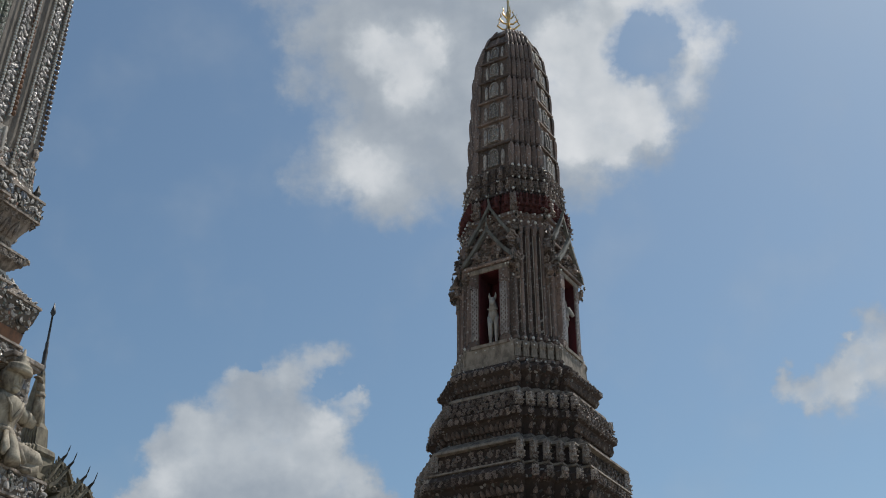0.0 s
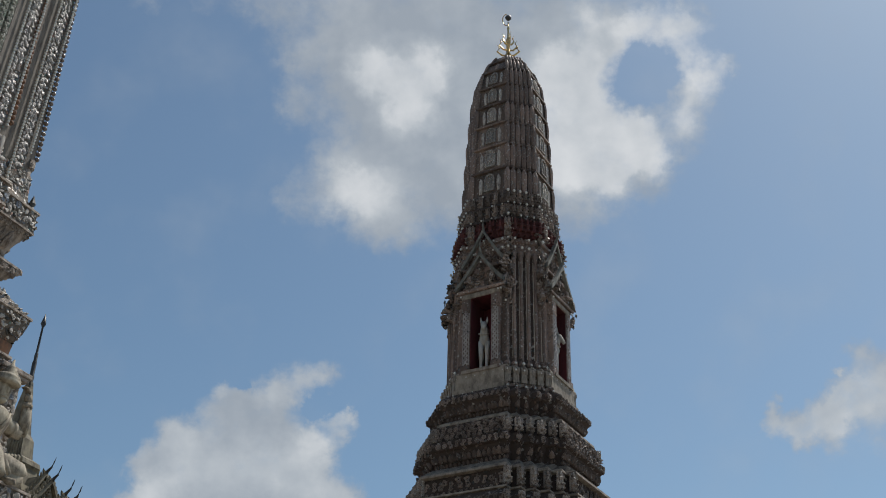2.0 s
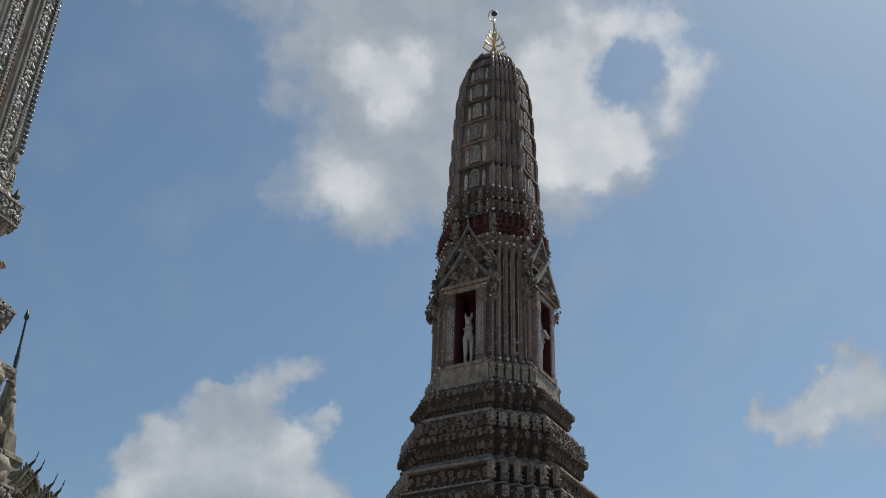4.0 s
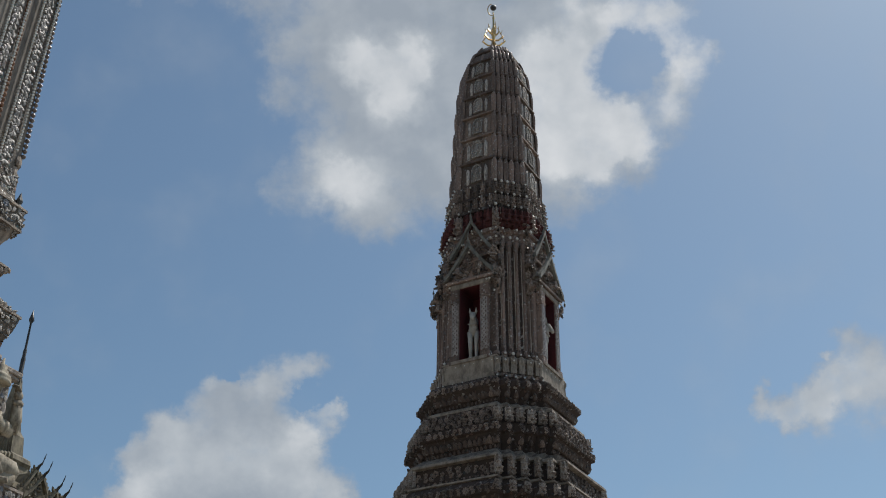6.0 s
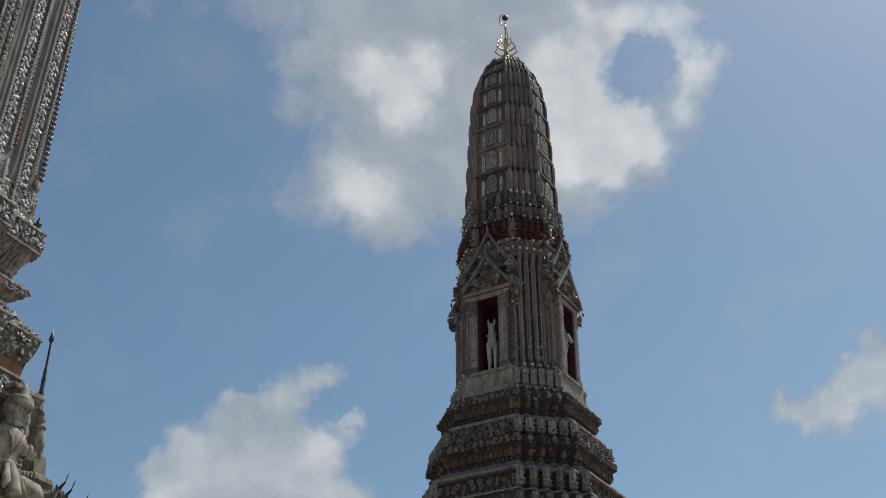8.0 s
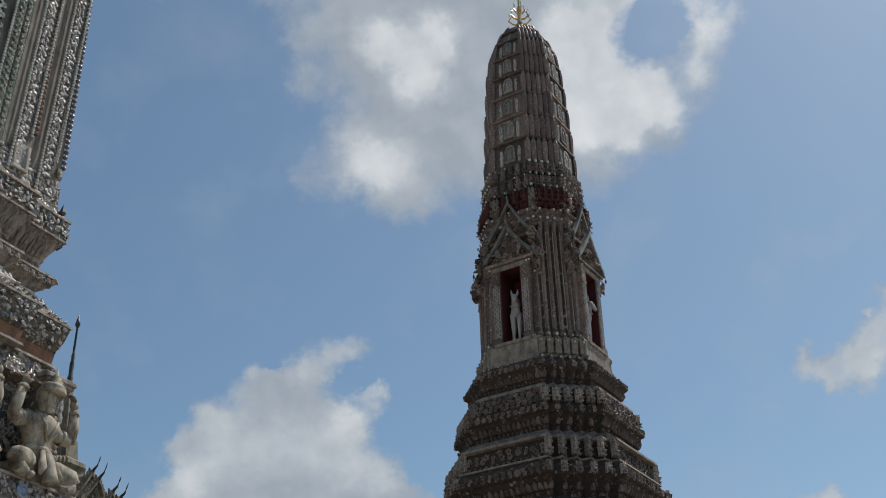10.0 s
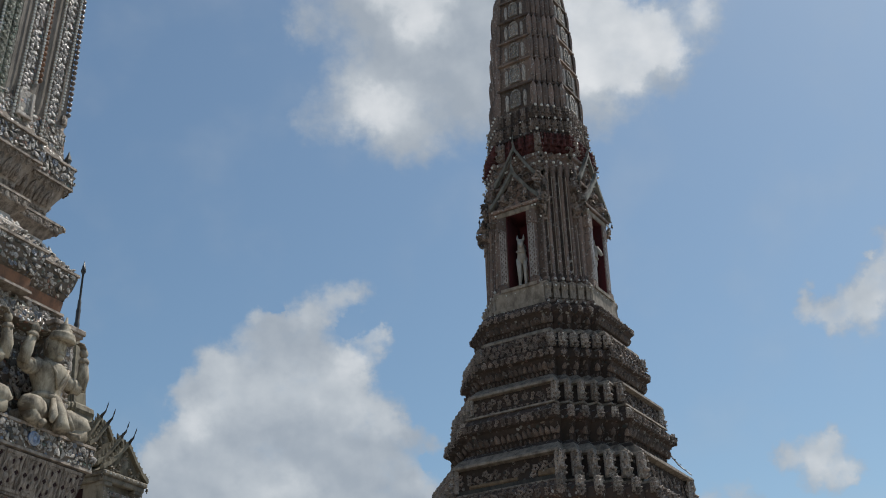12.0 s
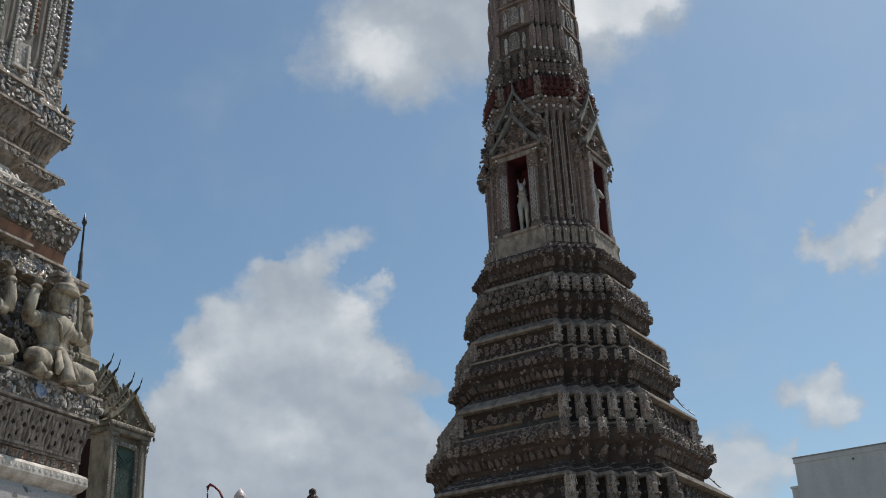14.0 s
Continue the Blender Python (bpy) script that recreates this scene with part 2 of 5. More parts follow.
def worn(name, light, dark, scale=3.0, rough=0.85, metal=0.0, bump=0.3, streak=0.5):
    """Plaster, stone, paint or metal with grain and vertical weather streaks."""
    mat, n, bsdf, at, chance = surface(name, rough, metal)
    big = n.add("ShaderNodeTexNoise", {"Vector": n.vec("MULTIPLY", at, (1, 1, streak)).outputs[0], "Scale": scale, "Detail": 8.0, "Roughness": 0.66}).outputs[0]
    grain = n.add("ShaderNodeTexNoise", {"Vector": at, "Scale": scale * 17, "Detail": 5.0, "Roughness": 0.7}).outputs[0]
    fac = n.math("ADD", n.math("MULTIPLY", big, 0.75), n.math("MULTIPLY", grain, 0.25))
    fac = n.math("ADD", n.smooth(fac, 0.36, 0.66), n.math("MULTIPLY", n.math("SUBTRACT", chance, 0.5), 0.3), clamp=True)
    wire(n, bsdf, n.mix(fac, (*light, 1), (*dark, 1)), grain, bump, 0.02)
    return mat


DARK_CHIPS = [(0.32, 0.28, 0.25), (0.12, 0.09, 0.075), (0.20, 0.19, 0.18), (0.07, 0.05, 0.042), (0.46, 0.43, 0.40), (0.16, 0.095, 0.07), (0.06, 0.07, 0.065), (0.25, 0.19, 0.15)]
PALE_CHIPS = [(0.72, 0.66, 0.58), (0.31, 0.29, 0.26), (0.60, 0.545, 0.48), (0.15, 0.18, 0.24), (0.68, 0.62, 0.535), (0.16, 0.22, 0.18), (0.40, 0.22, 0.16), (0.10, 0.09, 0.085), (0.76, 0.75, 0.72), (0.34, 0.30, 0.25)]
RELIEF_CHIPS = DARK_CHIPS + [(0.55, 0.51, 0.46), (0.44, 0.40, 0.36), (0.34, 0.33, 0.31)]
M_TIER = mosaic("weathered_tower_mosaic", (0.09, 0.063, 0.052), DARK_CHIPS, 0.09, 0.28, 0.6, 0.35)
M_RELIEF = mosaic("sooty_relief_stucco", (0.31, 0.243, 0.205), RELIEF_CHIPS, 0.055, 0.5, 0.5, 0.35)
M_BEARER = mosaic("pale_bearer_stucco", (0.44, 0.37, 0.32), RELIEF_CHIPS + [(0.6, 0.57, 0.52)] * 4, 0.06, 0.5, 0.35, 0.4)
M_COB = mosaic("tower_cob_stucco", (0.26, 0.188, 0.156), RELIEF_CHIPS, 0.055, 0.3, 0.5, 0.4)
M_TANMORTAR = worn("bare_tan_mortar", (0.27, 0.19, 0.12), (0.12, 0.085, 0.06), 6.0)
# pale mortar; on the tiers its tone paints in sunlit edges
M_LEDGE = worn("pale_ledge_mortar", (0.38, 0.325, 0.265), (0.13, 0.105, 0.085), 5.0)
M_SLOPE = worn("brown_mortar_slope", (0.31, 0.265, 0.215), (0.075, 0.06, 0.05), 5.5, 0.9, 0.0, 0.9)
M_PETAL = mosaic("sooty_petal_stucco", (0.24, 0.178, 0.146), DARK_CHIPS, 0.05, 0.3, 0.55, 0.4)
M_PLAQUE = mosaic("pale_plaque_porcelain", (0.36, 0.325, 0.29), PALE_CHIPS, 0.06, 0.6, 0.35, 0.55)
M_MAIN = mosaic("pale_porcelain_mosaic", (0.18, 0.145, 0.115), PALE_CHIPS, 0.06, 0.5, 0.45, 0.3)
M_MAINSTONE = worn("grey_carved_stucco", (0.50, 0.425, 0.36), (0.12, 0.095, 0.078), 5.5, 0.85, 0.0, 0.8)
M_FLORAL = worn("flower_tile_porcelain", (0.66, 0.60, 0.54), (0.17, 0.145, 0.125), 9.0, 0.55)
M_LEAF = worn("grey_leaf_porcelain", (0.40, 0.375, 0.345), (0.12, 0.11, 0.10), 9.0, 0.5)
M_BLUECHIP = worn("blue_grey_porcelain", (0.30, 0.32, 0.36), (0.10, 0.11, 0.135), 9.0, 0.5)
M_DARKCHIP = worn("dark_glazed_chip", (0.085, 0.075, 0.06), (0.03, 0.027, 0.024), 9.0, 0.55)
M_SHAFT = worn("brown_shaft_plaster", (0.27, 0.235, 0.20), (0.10, 0.085, 0.072), 3.0)
M_RUST = worn("terracotta_band", (0.30, 0.15, 0.085), (0.10, 0.07, 0.055), 6.0)
M_WHITE = worn("whitewashed_ledge", (0.80, 0.745, 0.68), (0.36, 0.31, 0.265), 3.0)
M_STATUE = worn("ivory_painted_stucco", (0.58, 0.515, 0.40), (0.13, 0.105, 0.078), 5.2)
M_HORSE = worn("white_painted_horse", (0.56, 0.53, 0.48), (0.30, 0.275, 0.24), 4.0)
M_RED = worn("dark_red_plaster", (0.11, 0.017, 0.02), (0.05, 0.010, 0.012), 2.0)
M_MAROON = worn("dark_maroon_paint", (0.035, 0.012, 0.014), (0.02, 0.008, 0.009), 2.0)
M_REDBAND = worn("faded_red_garland", (0.145, 0.04, 0.036), (0.06, 0.028, 0.025), 5.0)
M_KNOB = worn("glazed_white_knob", (0.80, 0.79, 0.75), (0.55, 0.54, 0.50), 8.0, 0.12, 0.0, 0.05)
M_DARKBALL = worn("brown_glazed_ball", (0.24, 0.19, 0.165), (0.08, 0.065, 0.058), 9.0, 0.3)
M_GOLD = worn("gilded_metal", (0.78, 0.56, 0.26), (0.42, 0.29, 0.14), 6.0, 0.32, 0.9, 0.1)
M_IRON = worn("dark_iron", (0.10, 0.10, 0.10), (0.035, 0.035, 0.036), 5.0, 0.5, 0.6, 0.1)
M_BRONZE = worn("dark_bronze_bell", (0.12, 0.10, 0.07), (0.04, 0.035, 0.03), 9.0, 0.45, 0.7, 0.1)
M_GREYTRIM = worn("grey_green_bargeboard", (0.25, 0.245, 0.215), (0.11, 0.105, 0.092), 5.0)
M_GREENTILE = worn("green_glazed_lattice", (0.07, 0.12, 0.095), (0.022, 0.042, 0.034), 6.0, 0.6)
M_GREENCOL = mosaic("green_column_mosaic", (0.20, 0.20, 0.16), [(0.18, 0.25, 0.18), (0.45, 0.46, 0.38), (0.10, 0.14, 0.10), (0.62, 0.62, 0.55)], 0.05, 0.75, 0.4, 0.15)
M_PORCH = worn("pavilion_stucco", (0.37, 0.325, 0.255), (0.13, 0.112, 0.085), 3.2)
M_ROOF = worn("pavilion_roof_stucco", (0.30, 0.265, 0.19), (0.11, 0.095, 0.07), 4.5)
M_BOWL = mosaic("white_bowl_mosaic", (0.84, 0.74, 0.71), PALE_CHIPS, 0.09, 0.15, 0.1, 0.3)
M_INLAY = worn("white_lattice_porcelain", (0.50, 0.45, 0.42), (0.22, 0.19, 0.175), 7.0, 0.35)
M_WALL = worn("white_building_render", (0.60, 0.60, 0.585), (0.44, 0.445, 0.44), 0.5, 0.9, 0.0, 0.1, 0.25)
M_COPING = worn("grey_coping", (0.42, 0.42, 0.40), (0.25, 0.25, 0.24), 1.5)
M_REDPOLE = worn("dark_red_lamp_paint", (0.34, 0.06, 0.07), (0.16, 0.035, 0.04), 6.0, 0.4)
M_BUD = worn("pink_white_lotus_bud", (0.80, 0.70, 0.68), (0.62, 0.46, 0.45), 6.0, 0.4)
M_PAVING = worn("sunlit_paving", (0.30, 0.27, 0.23), (0.17, 0.15, 0.125), 0.35, 0.9, 0.0, 0.2, 1.0)


# ---- shapes ----
class Shape:
    """Vertices and faces of one mesh, gathered piece by piece."""

    def __init__(self):
        self.v, self.f = [], []

    def mesh(self, points, faces, m=None):
        base = len(self.v)
        self.v += [tuple(m @ Vector(p)) if m else tuple(p) for p in points]
        self.f += [[base + i for i in face] for face in faces]
        return self

    def join(self, other, m=None):
        return self.mesh(other.v, other.f, m)

    def box(self, x0, x1, y0, y1, z0, z1, m=None, bevel=0.0):
        if not bevel:
            p = [(x, y, z) for z in (z0, z1) for y in (y0, y1) for x in (x0, x1)]
            return self.mesh(p, [(0, 2, 3, 1), (4, 5, 7, 6), (0, 1, 5, 4), (2, 6, 7, 3), (0, 4, 6, 2), (1, 3, 7, 5)], m)
        b = bevel
        ring = lambda i, z: [(x0 + i, y0 + b, z), (x0 + b, y0 + i, z), (x1 - b, y0 + i, z), (x1 - i, y0 + b, z),
                             (x1 - i, y1 - b, z), (x1 - b, y1 - i, z), (x0 + b, y1 - i, z), (x0 + i, y1 - b, z)]
        return self.rings([ring(b * 0.8, z0), ring(0, z0 + b), ring(0, z1 - b), ring(b * 0.8, z1)], m)

    def rings(self, loops, m=None, caps=True, closed=True):
        count = len(loops[0])
        points = [p for loop in loops for p in loop]
        faces = []
        for k in range(len(loops) - 1):
            for i in range(count if closed else count - 1):
                j = (i + 1) % count
                faces.append((k * count + i, k * count + j, (k + 1) * count + j, (k + 1) * count + i))
        if caps:
            faces.append(tuple(reversed(range(count))))
            faces.append(tuple(range((len(loops) - 1) * count, len(loops) * count)))
        return self.mesh(points, faces, m)

    def lathe(self, profile, sides=10, m=None):
        """profile: (radius, z) from bottom to top."""
        return self.rings([[(max(r, 0.001) * math.cos(i * math.tau / sides), max(r, 0.001) * math.sin(i * math.tau / sides), z) for i in range(sides)] for r, z in profile], m)

    def tube(self, points, radii, sides=6, m=None):
        loops = []
        points = [Vector(p) for p in points]
        for k, p in enumerate(points):
            ahead = (points[min(k + 1, len(points) - 1)] - points[max(k - 1, 0)]).normalized()
            q = ahead.to_track_quat("Z", "Y").to_matrix()
            r = radii[k] if isinstance(radii, (list, tuple)) else radii
            loops.append([p + q @ Vector((r * math.cos(i * math.tau / sides), r * math.sin(i * math.tau / sides), 0)) for i in range(sides)])
        return self.rings(loops, m)

    def ball(self, centre, rx, ry=None, rz=None, sides=8, rows=5, m=None):
        ry, rz = ry or rx, rz or rx
        loops = []
        for k in range(rows + 1):
            a = -math.pi / 2 + math.pi * k / rows
            c = max(math.cos(a), 0.02)
            loops.append([(centre[0] + rx * c * math.cos(i * math.tau / sides), centre[1] + ry * c * math.sin(i * math.tau / sides), centre[2] + rz * math.sin(a)) for i in range(sides)])
        return self.rings(loops, m)

    def slab(self, outline, x0, x1, m=None):
        """An outline of (y, z) made solid from x0 to x1."""
        return self.rings([[(x0, y, z) for y, z in outline], [(x1, y, z) for y, z in outline]], m)

    def data(self, name, mat, smooth=False):
        me = bpy.data.meshes.new(name)
        me.from_pydata(self.v, [], self.f)
        bm = bmesh.new()
        bm.from_mesh(me)
        bmesh.ops.recalc_face_normals(bm, faces=bm.faces[:])
        bm.to_mesh(me)
        bm.free()
        me.materials.append(mat)
        if smooth:
            me.polygons.foreach_set("use_smooth", [True] * len(me.polygons))
        return me


def part(name, shape, mat, parent, label="", smooth=False, m=None, kind=""):
    ob = new(name, shape.data(name, mat, smooth) if isinstance(shape, Shape) else shape)
    ob.parent = parent
    if m:
        ob.matrix_basis = m
    return tagged(ob, label, kind=kind)


def thing(name, m, label, category, group="", kind=""):
    ob = new(name)
    ob.empty_display_size = 0.5
    ob.matrix_basis = m
    return tagged(ob, label, category, group, kind)


def solid(name, shape, mat, m, label, category, group="", kind="", smooth=False):
    ob = new(name, shape.data(name, mat, smooth))
    ob.matrix_basis = m
    return tagged(ob, label, category, group, kind)


def scatter(name, shape, mat, places, parent, toward, label="", smooth=False, limit=290):
    """Pieces that share one mesh: those that stand furthest out towards one side are objects, the rest one joined mesh."""
    places = sorted(places, key=lambda m: -(m.translation @ Vector(toward)))
    data = shape.data(name, mat, smooth)
    for m in places[:limit]:
        part(name, data, mat, parent, label, m=m)
    if places[limit:]:
        rest = Shape()
        for m in places[limit:]:
            rest.join(shape, m)
        part(name + "_rest", rest, mat, parent, label, smooth, kind="stuff")


def facing(x, y, z, degrees, scale=1.0, tilt=0.0):
    """A pose whose local +x points outwards along the given bearing (from +x, counter-clockwise)."""
    return pose(x, y, z, 0, 0, degrees) @ pose(0, 0, 0, 0, tilt, 0) @ Matrix.Diagonal((scale, scale, scale, 1) if not isinstance(scale, tuple) else (*scale, 1))


# small ornaments, all with their back at x = 0 and facing +x
def petal_shape():
    """A pointed lotus petal, one unit high and 0.8 wide."""
    out = [(-0.34, 0.0), (0.34, 0.0), (0.40, 0.35), (0.26, 0.72), (0.0, 1.0), (-0.26, 0.72), (-0.40, 0.35)]
    s = Shape()
    s.rings([[(0, y, z) for y, z in out], [(0.16, y * 0.9, z) for y, z in out], [(0.30, y * 0.35, 0.15 + z * 0.65) for y, z in out]])
    return s


def flower_shape():
    """A round flower with eight petals and a raised heart, one unit across."""
    s = Shape()
    loop = lambda x, r, wave: [(x, r * (1 + wave * (1 if i % 2 else -1)) * math.cos(i * math.tau / 16), r * (1 + wave * (1 if i % 2 else -1)) * math.sin(i * math.tau / 16)) for i in range(16)]
    s.rings([loop(0, 0.5, 0.12), loop(0.10, 0.47, 0.14), loop(0.05, 0.2, 0.0), loop(0.2, 0.14, 0.0)])
    return s


def knob_shape():
    return Shape().ball((0.35, 0, 0), 0.5, 0.5, 0.5, 8, 5)


def antefix_shape():
    """A tall upright leaf with a keel and a curled tip, one unit high and 0.3 wide."""
    s = Shape()
    rows = [(0.0, 0.11, 0.06, 0.0), (0.12, 0.125, 0.09, 0.0), (0.5, 0.15, 0.14, 0.01), (0.74, 0.145, 0.15, 0.02), (0.9, 0.10, 0.12, 0.03), (1.0, 0.03, 0.06, 0.04)]
    s.rings([[(lean - 0.06, -w, z), (lean - 0.06, w, z), (lean + d * 0.55, w * 0.8, z), (lean + d, 0, z), (lean + d * 0.55, -w * 0.8, z)] for z, w, d, lean in rows])
    return s


def guardian_shape():
    """A squat bearer with bent knees and arms raised over its head, one unit high."""
    s = Shape()
    s.lathe([(0.13, 0.28), (0.17, 0.36), (0.13, 0.46), (0.19, 0.62), (0.13, 0.70), (0.06, 0.72)], 8, pose(0.16, 0, 0))
    s.ball((0.20, 0, 0.80), 0.10, 0.10, 0.12, 8, 5)
    s.lathe([(0.11, 0.86), (0.09, 0.92), (0.02, 1.0)], 8, pose(0.19, 0, 0))
    for side in (-1, 1):
        s.tube([(0.16, side * 0.10, 0.34), (0.30, side * 0.27, 0.26), (0.20, side * 0.22, 0.02)], [0.085, 0.075, 0.06], 6)
        s.box(0.14, 0.36, side * 0.22 - 0.055, side * 0.22 + 0.055, 0.0, 0.05)
        s.tube([(0.16, side * 0.17, 0.64), (0.20, side * 0.33, 0.62), (0.20, side * 0.27, 0.95)], [0.06, 0.055, 0.05], 6)
    s.box(-0.02, 0.14, -0.3, 0.3, 0.0, 0.97, None, 0.03)
    return s


def bell_shape():
    s = Shape()
    s.lathe([(0.30, 0.0), (0.24, 0.1), (0.18, 0.4), (0.08, 0.52), (0.03, 0.6), (0.03, 1.0)], 8)
    s.lathe([(0.02, -0.3), (0.12, -0.24), (0.02, 0.1)], 6)
    return s


def scroll_shape():
    """A curling leaf scroll with a berry, one unit high and about as wide."""
    s = Shape()
    s.tube([(0.08, -0.42, -0.35), (0.12, -0.1, -0.48), (0.16, 0.22, -0.3), (0.16, 0.12, 0.0), (0.16, -0.2, 0.12), (0.16, -0.24, 0.4), (0.12, 0.1, 0.48), (0.08, 0.38, 0.3)], [0.10, 0.17, 0.18, 0.17, 0.18, 0.18, 0.14, 0.06], 5)
    s.ball((0.1, -0.22, -0.18), 0.14, 0.14, 0.14, 6, 4)
    s.ball((0.1, 0.2, 0.22), 0.12, 0.12, 0.12, 6, 4)
    return s


SCROLL = scroll_shape()
BLOCK = Shape().rings([[(x * f, y * w, z) for x, y in ((-0.1, -0.5), (0.5, -0.5), (0.5, 0.5), (-0.1, 0.5))] for z, f, w in ((0, 0.9, 0.9), (0.55, 0.8, 0.8), (0.72, 1.1, 1.0), (0.88, 1.1, 1.0), (1.0, 0.5, 0.7))])
PETAL, FLOWER, KNOB, ANTEFIX, GUARDIAN, BELL = petal_shape(), flower_shape(), knob_shape(), antefix_shape(), guardian_shape(), bell_shape()

# ---- ground ----
ground = Shape()
ground.box(-2500, 2500, -2500, 2500, -0.3, 0.0)
solid("ground", ground, M_PAVING, pose(0, 0, 0), "pale sunlit stone paving of the temple terrace", "ground", kind="structure")


# ---- the satellite tower ----
W, STEPS = 0.495, 5                      # half the flat face and the number of corner steps, for a tower of radius 1
D = (1 - W) / STEPS


def tower_plan():
    loop = []
    for k in range(4):
        chain = [(1, -W), (1, W)]
        for i in range(STEPS):
            chain.append((1 - (i + 1) * D, W + i * D))
            if i < STEPS - 1:
                chain.append((1 - (i + 1) * D, W + (i + 1) * D))
        c, s = (1, 0, -1, 0)[k], (0, 1, 0, -1)[k]
        loop += [(c * x - s * y, s * x + c * y) for x, y in chain]
    return loop


PLAN = tower_plan()


def tower_loft(profile, plan=PLAN):
    """profile: (z, radius) from top to bottom."""
    return Shape().rings([[(x * r, y * r, z) for x, y in plan] for z, r in reversed(profile)])


def corner_places(r, z, scale, lift=0.0, tilt=0.0):
    """One pose on each outward corner of the stepped plan."""
    found = []
    for k in range(4):
        for i in range(STEPS + 1):
            x, y = 1 - i * D, W + i * D
            a = radians(90 * k)
            px, py = math.cos(a) * x - math.sin(a) * y, math.sin(a) * x + math.cos(a) * y
            found.append(facing(px * r + lift * math.cos(a + math.pi / 4), py * r + lift * math.sin(a + math.pi / 4), z, 90 * k + 45, scale, tilt))
    return found


def face_places(r, z, spacing, scale, half=None, tilt=0.0, skip=0.0):
    """Poses in a row along the four flat faces."""
    half = W * r if half is None else half
    count = max(1, int(2 * half / spacing))
    found = []
    for k in range(4):
        for i in range(count):
            off = -half + (i + 0.5) * 2 * half / count
            if abs(off) < skip:
                continue
            a = radians(90 * k)
            found.append(facing(math.cos(a) * r - math.sin(a) * off, math.sin(a) * r + math.cos(a) * off, z, 90 * k, scale, tilt))
    return found


tower = thing("satellite_tower", pose(2.31, 33.0, 0, 0, 0, -31), "slender dark mosaic tower with stepped tiers, niches and gilded finial", "tower")
TOWARD = (0.47, -0.88, 0.0)             # the camera's side, in the tower's own axes

TIERS = [
    [(16.5, 1.60), (16.5, 1.80), (16.31, 1.82), (16.274, 1.74), (15.995, 1.76), (15.95, 1.86), (15.86, 1.86)],
    [(15.86, 1.80), (15.81, 1.92), (15.75, 1.92), (15.735, 2.02), (15.67, 2.04), (15.65, 2.14), (15.58, 2.2), (15.42, 2.2), (15.36, 2.12), (15.15, 2.0), (14.97, 1.96)],
    [(14.97, 1.96), (14.94, 2.02), (14.80, 2.2), (14.76, 2.24), (14.72, 2.26), (14.2, 2.36), (14.15, 2.5), (13.92, 2.5), (13.88, 2.4), (13.66, 2.3), (13.42, 2.24)],
    [(13.42, 2.24), (13.38, 2.4), (13.14, 2.7), (13.1, 2.74), (13.08, 2.6), (12.55, 2.64), (12.5, 2.76), (12.44, 2.78)],
    [(12.44, 2.74), (12.36, 2.8), (12.24, 2.88), (12.2, 2.98), (11.97, 2.98), (11.92, 2.86), (11.7, 2.74), (11.42, 2.66)],
    [(11.42, 2.66), (11.38, 2.84), (11.03, 3.24), (10.98, 3.28), (10.96, 3.1), (10.3, 3.16), (10.28, 3.08), (10.18, 3.08)],
    [(10.18, 3.1), (10.14, 3.4), (10.0, 3.5), (9.95, 3.62), (9.68, 3.62), (9.63, 3.5), (9.42, 3.36), (9.12, 3.28)],
    [(9.12, 3.28), (9.08, 3.46), (8.76, 3.9), (8.7, 3.94), (8.68, 3.74), (7.957, 3.8), (7.917, 4.0), (7.82, 4.0), (7.8, 3.8)],
    [(7.8, 3.8), (7.761, 4.1), (7.663, 4.3), (7.272, 4.3), (7.174, 4.1), (6.783, 3.9)],
    [(6.783, 3.9), (6.724, 4.1), (6.293, 4.6), (6.215, 4.62), (6.196, 4.45), (5.5, 4.5), (5.45, 4.8), (5.3, 4.8), (5.2, 4.6), (4.8, 4.5)],
    [(4.8, 4.5), (4.7, 5.0), (3.5, 5.1), (3.4, 5.4), (3.0, 5.4), (2.9, 5.1), (0.9, 5.2), (0.8, 5.6), (-0.1, 5.6)],
]
for n_tier, profile in enumerate(TIERS):
    part("plinth" if n_tier in (0, len(TIERS) - 1) else "tier", tower_loft(profile), M_TIER if n_tier else M_RELIEF, tower)

# steep mortar slopes and thin ledges over the figure bands, the ledges and lips painted pale as sunlit edges
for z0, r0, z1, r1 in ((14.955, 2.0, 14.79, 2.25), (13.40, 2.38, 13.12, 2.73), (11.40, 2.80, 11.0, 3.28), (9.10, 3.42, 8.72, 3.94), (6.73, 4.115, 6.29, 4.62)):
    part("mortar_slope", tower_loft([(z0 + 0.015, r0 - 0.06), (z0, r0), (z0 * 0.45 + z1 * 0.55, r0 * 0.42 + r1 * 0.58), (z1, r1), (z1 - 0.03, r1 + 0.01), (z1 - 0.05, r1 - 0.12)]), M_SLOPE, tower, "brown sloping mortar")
    part("mortar_lip", tower_loft([(z1 + 0.035, r1 - 0.035), (z1 + 0.0, r1 + 0.02), (z1 - 0.07, r1 + 0.03), (z1 - 0.085, r1 - 0.1)]), M_LEDGE, tower, "mortar lip in a sunlit pale tone")
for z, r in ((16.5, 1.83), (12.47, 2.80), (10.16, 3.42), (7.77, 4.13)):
    part("ledge", tower_loft([(z + 0.025, r - 0.09), (z + 0.02, r), (z - 0.035, r + 0.012), (z - 0.045, r - 0.05)]), M_LEDGE, tower, "thin mortar ledge in a sunlit pale tone")

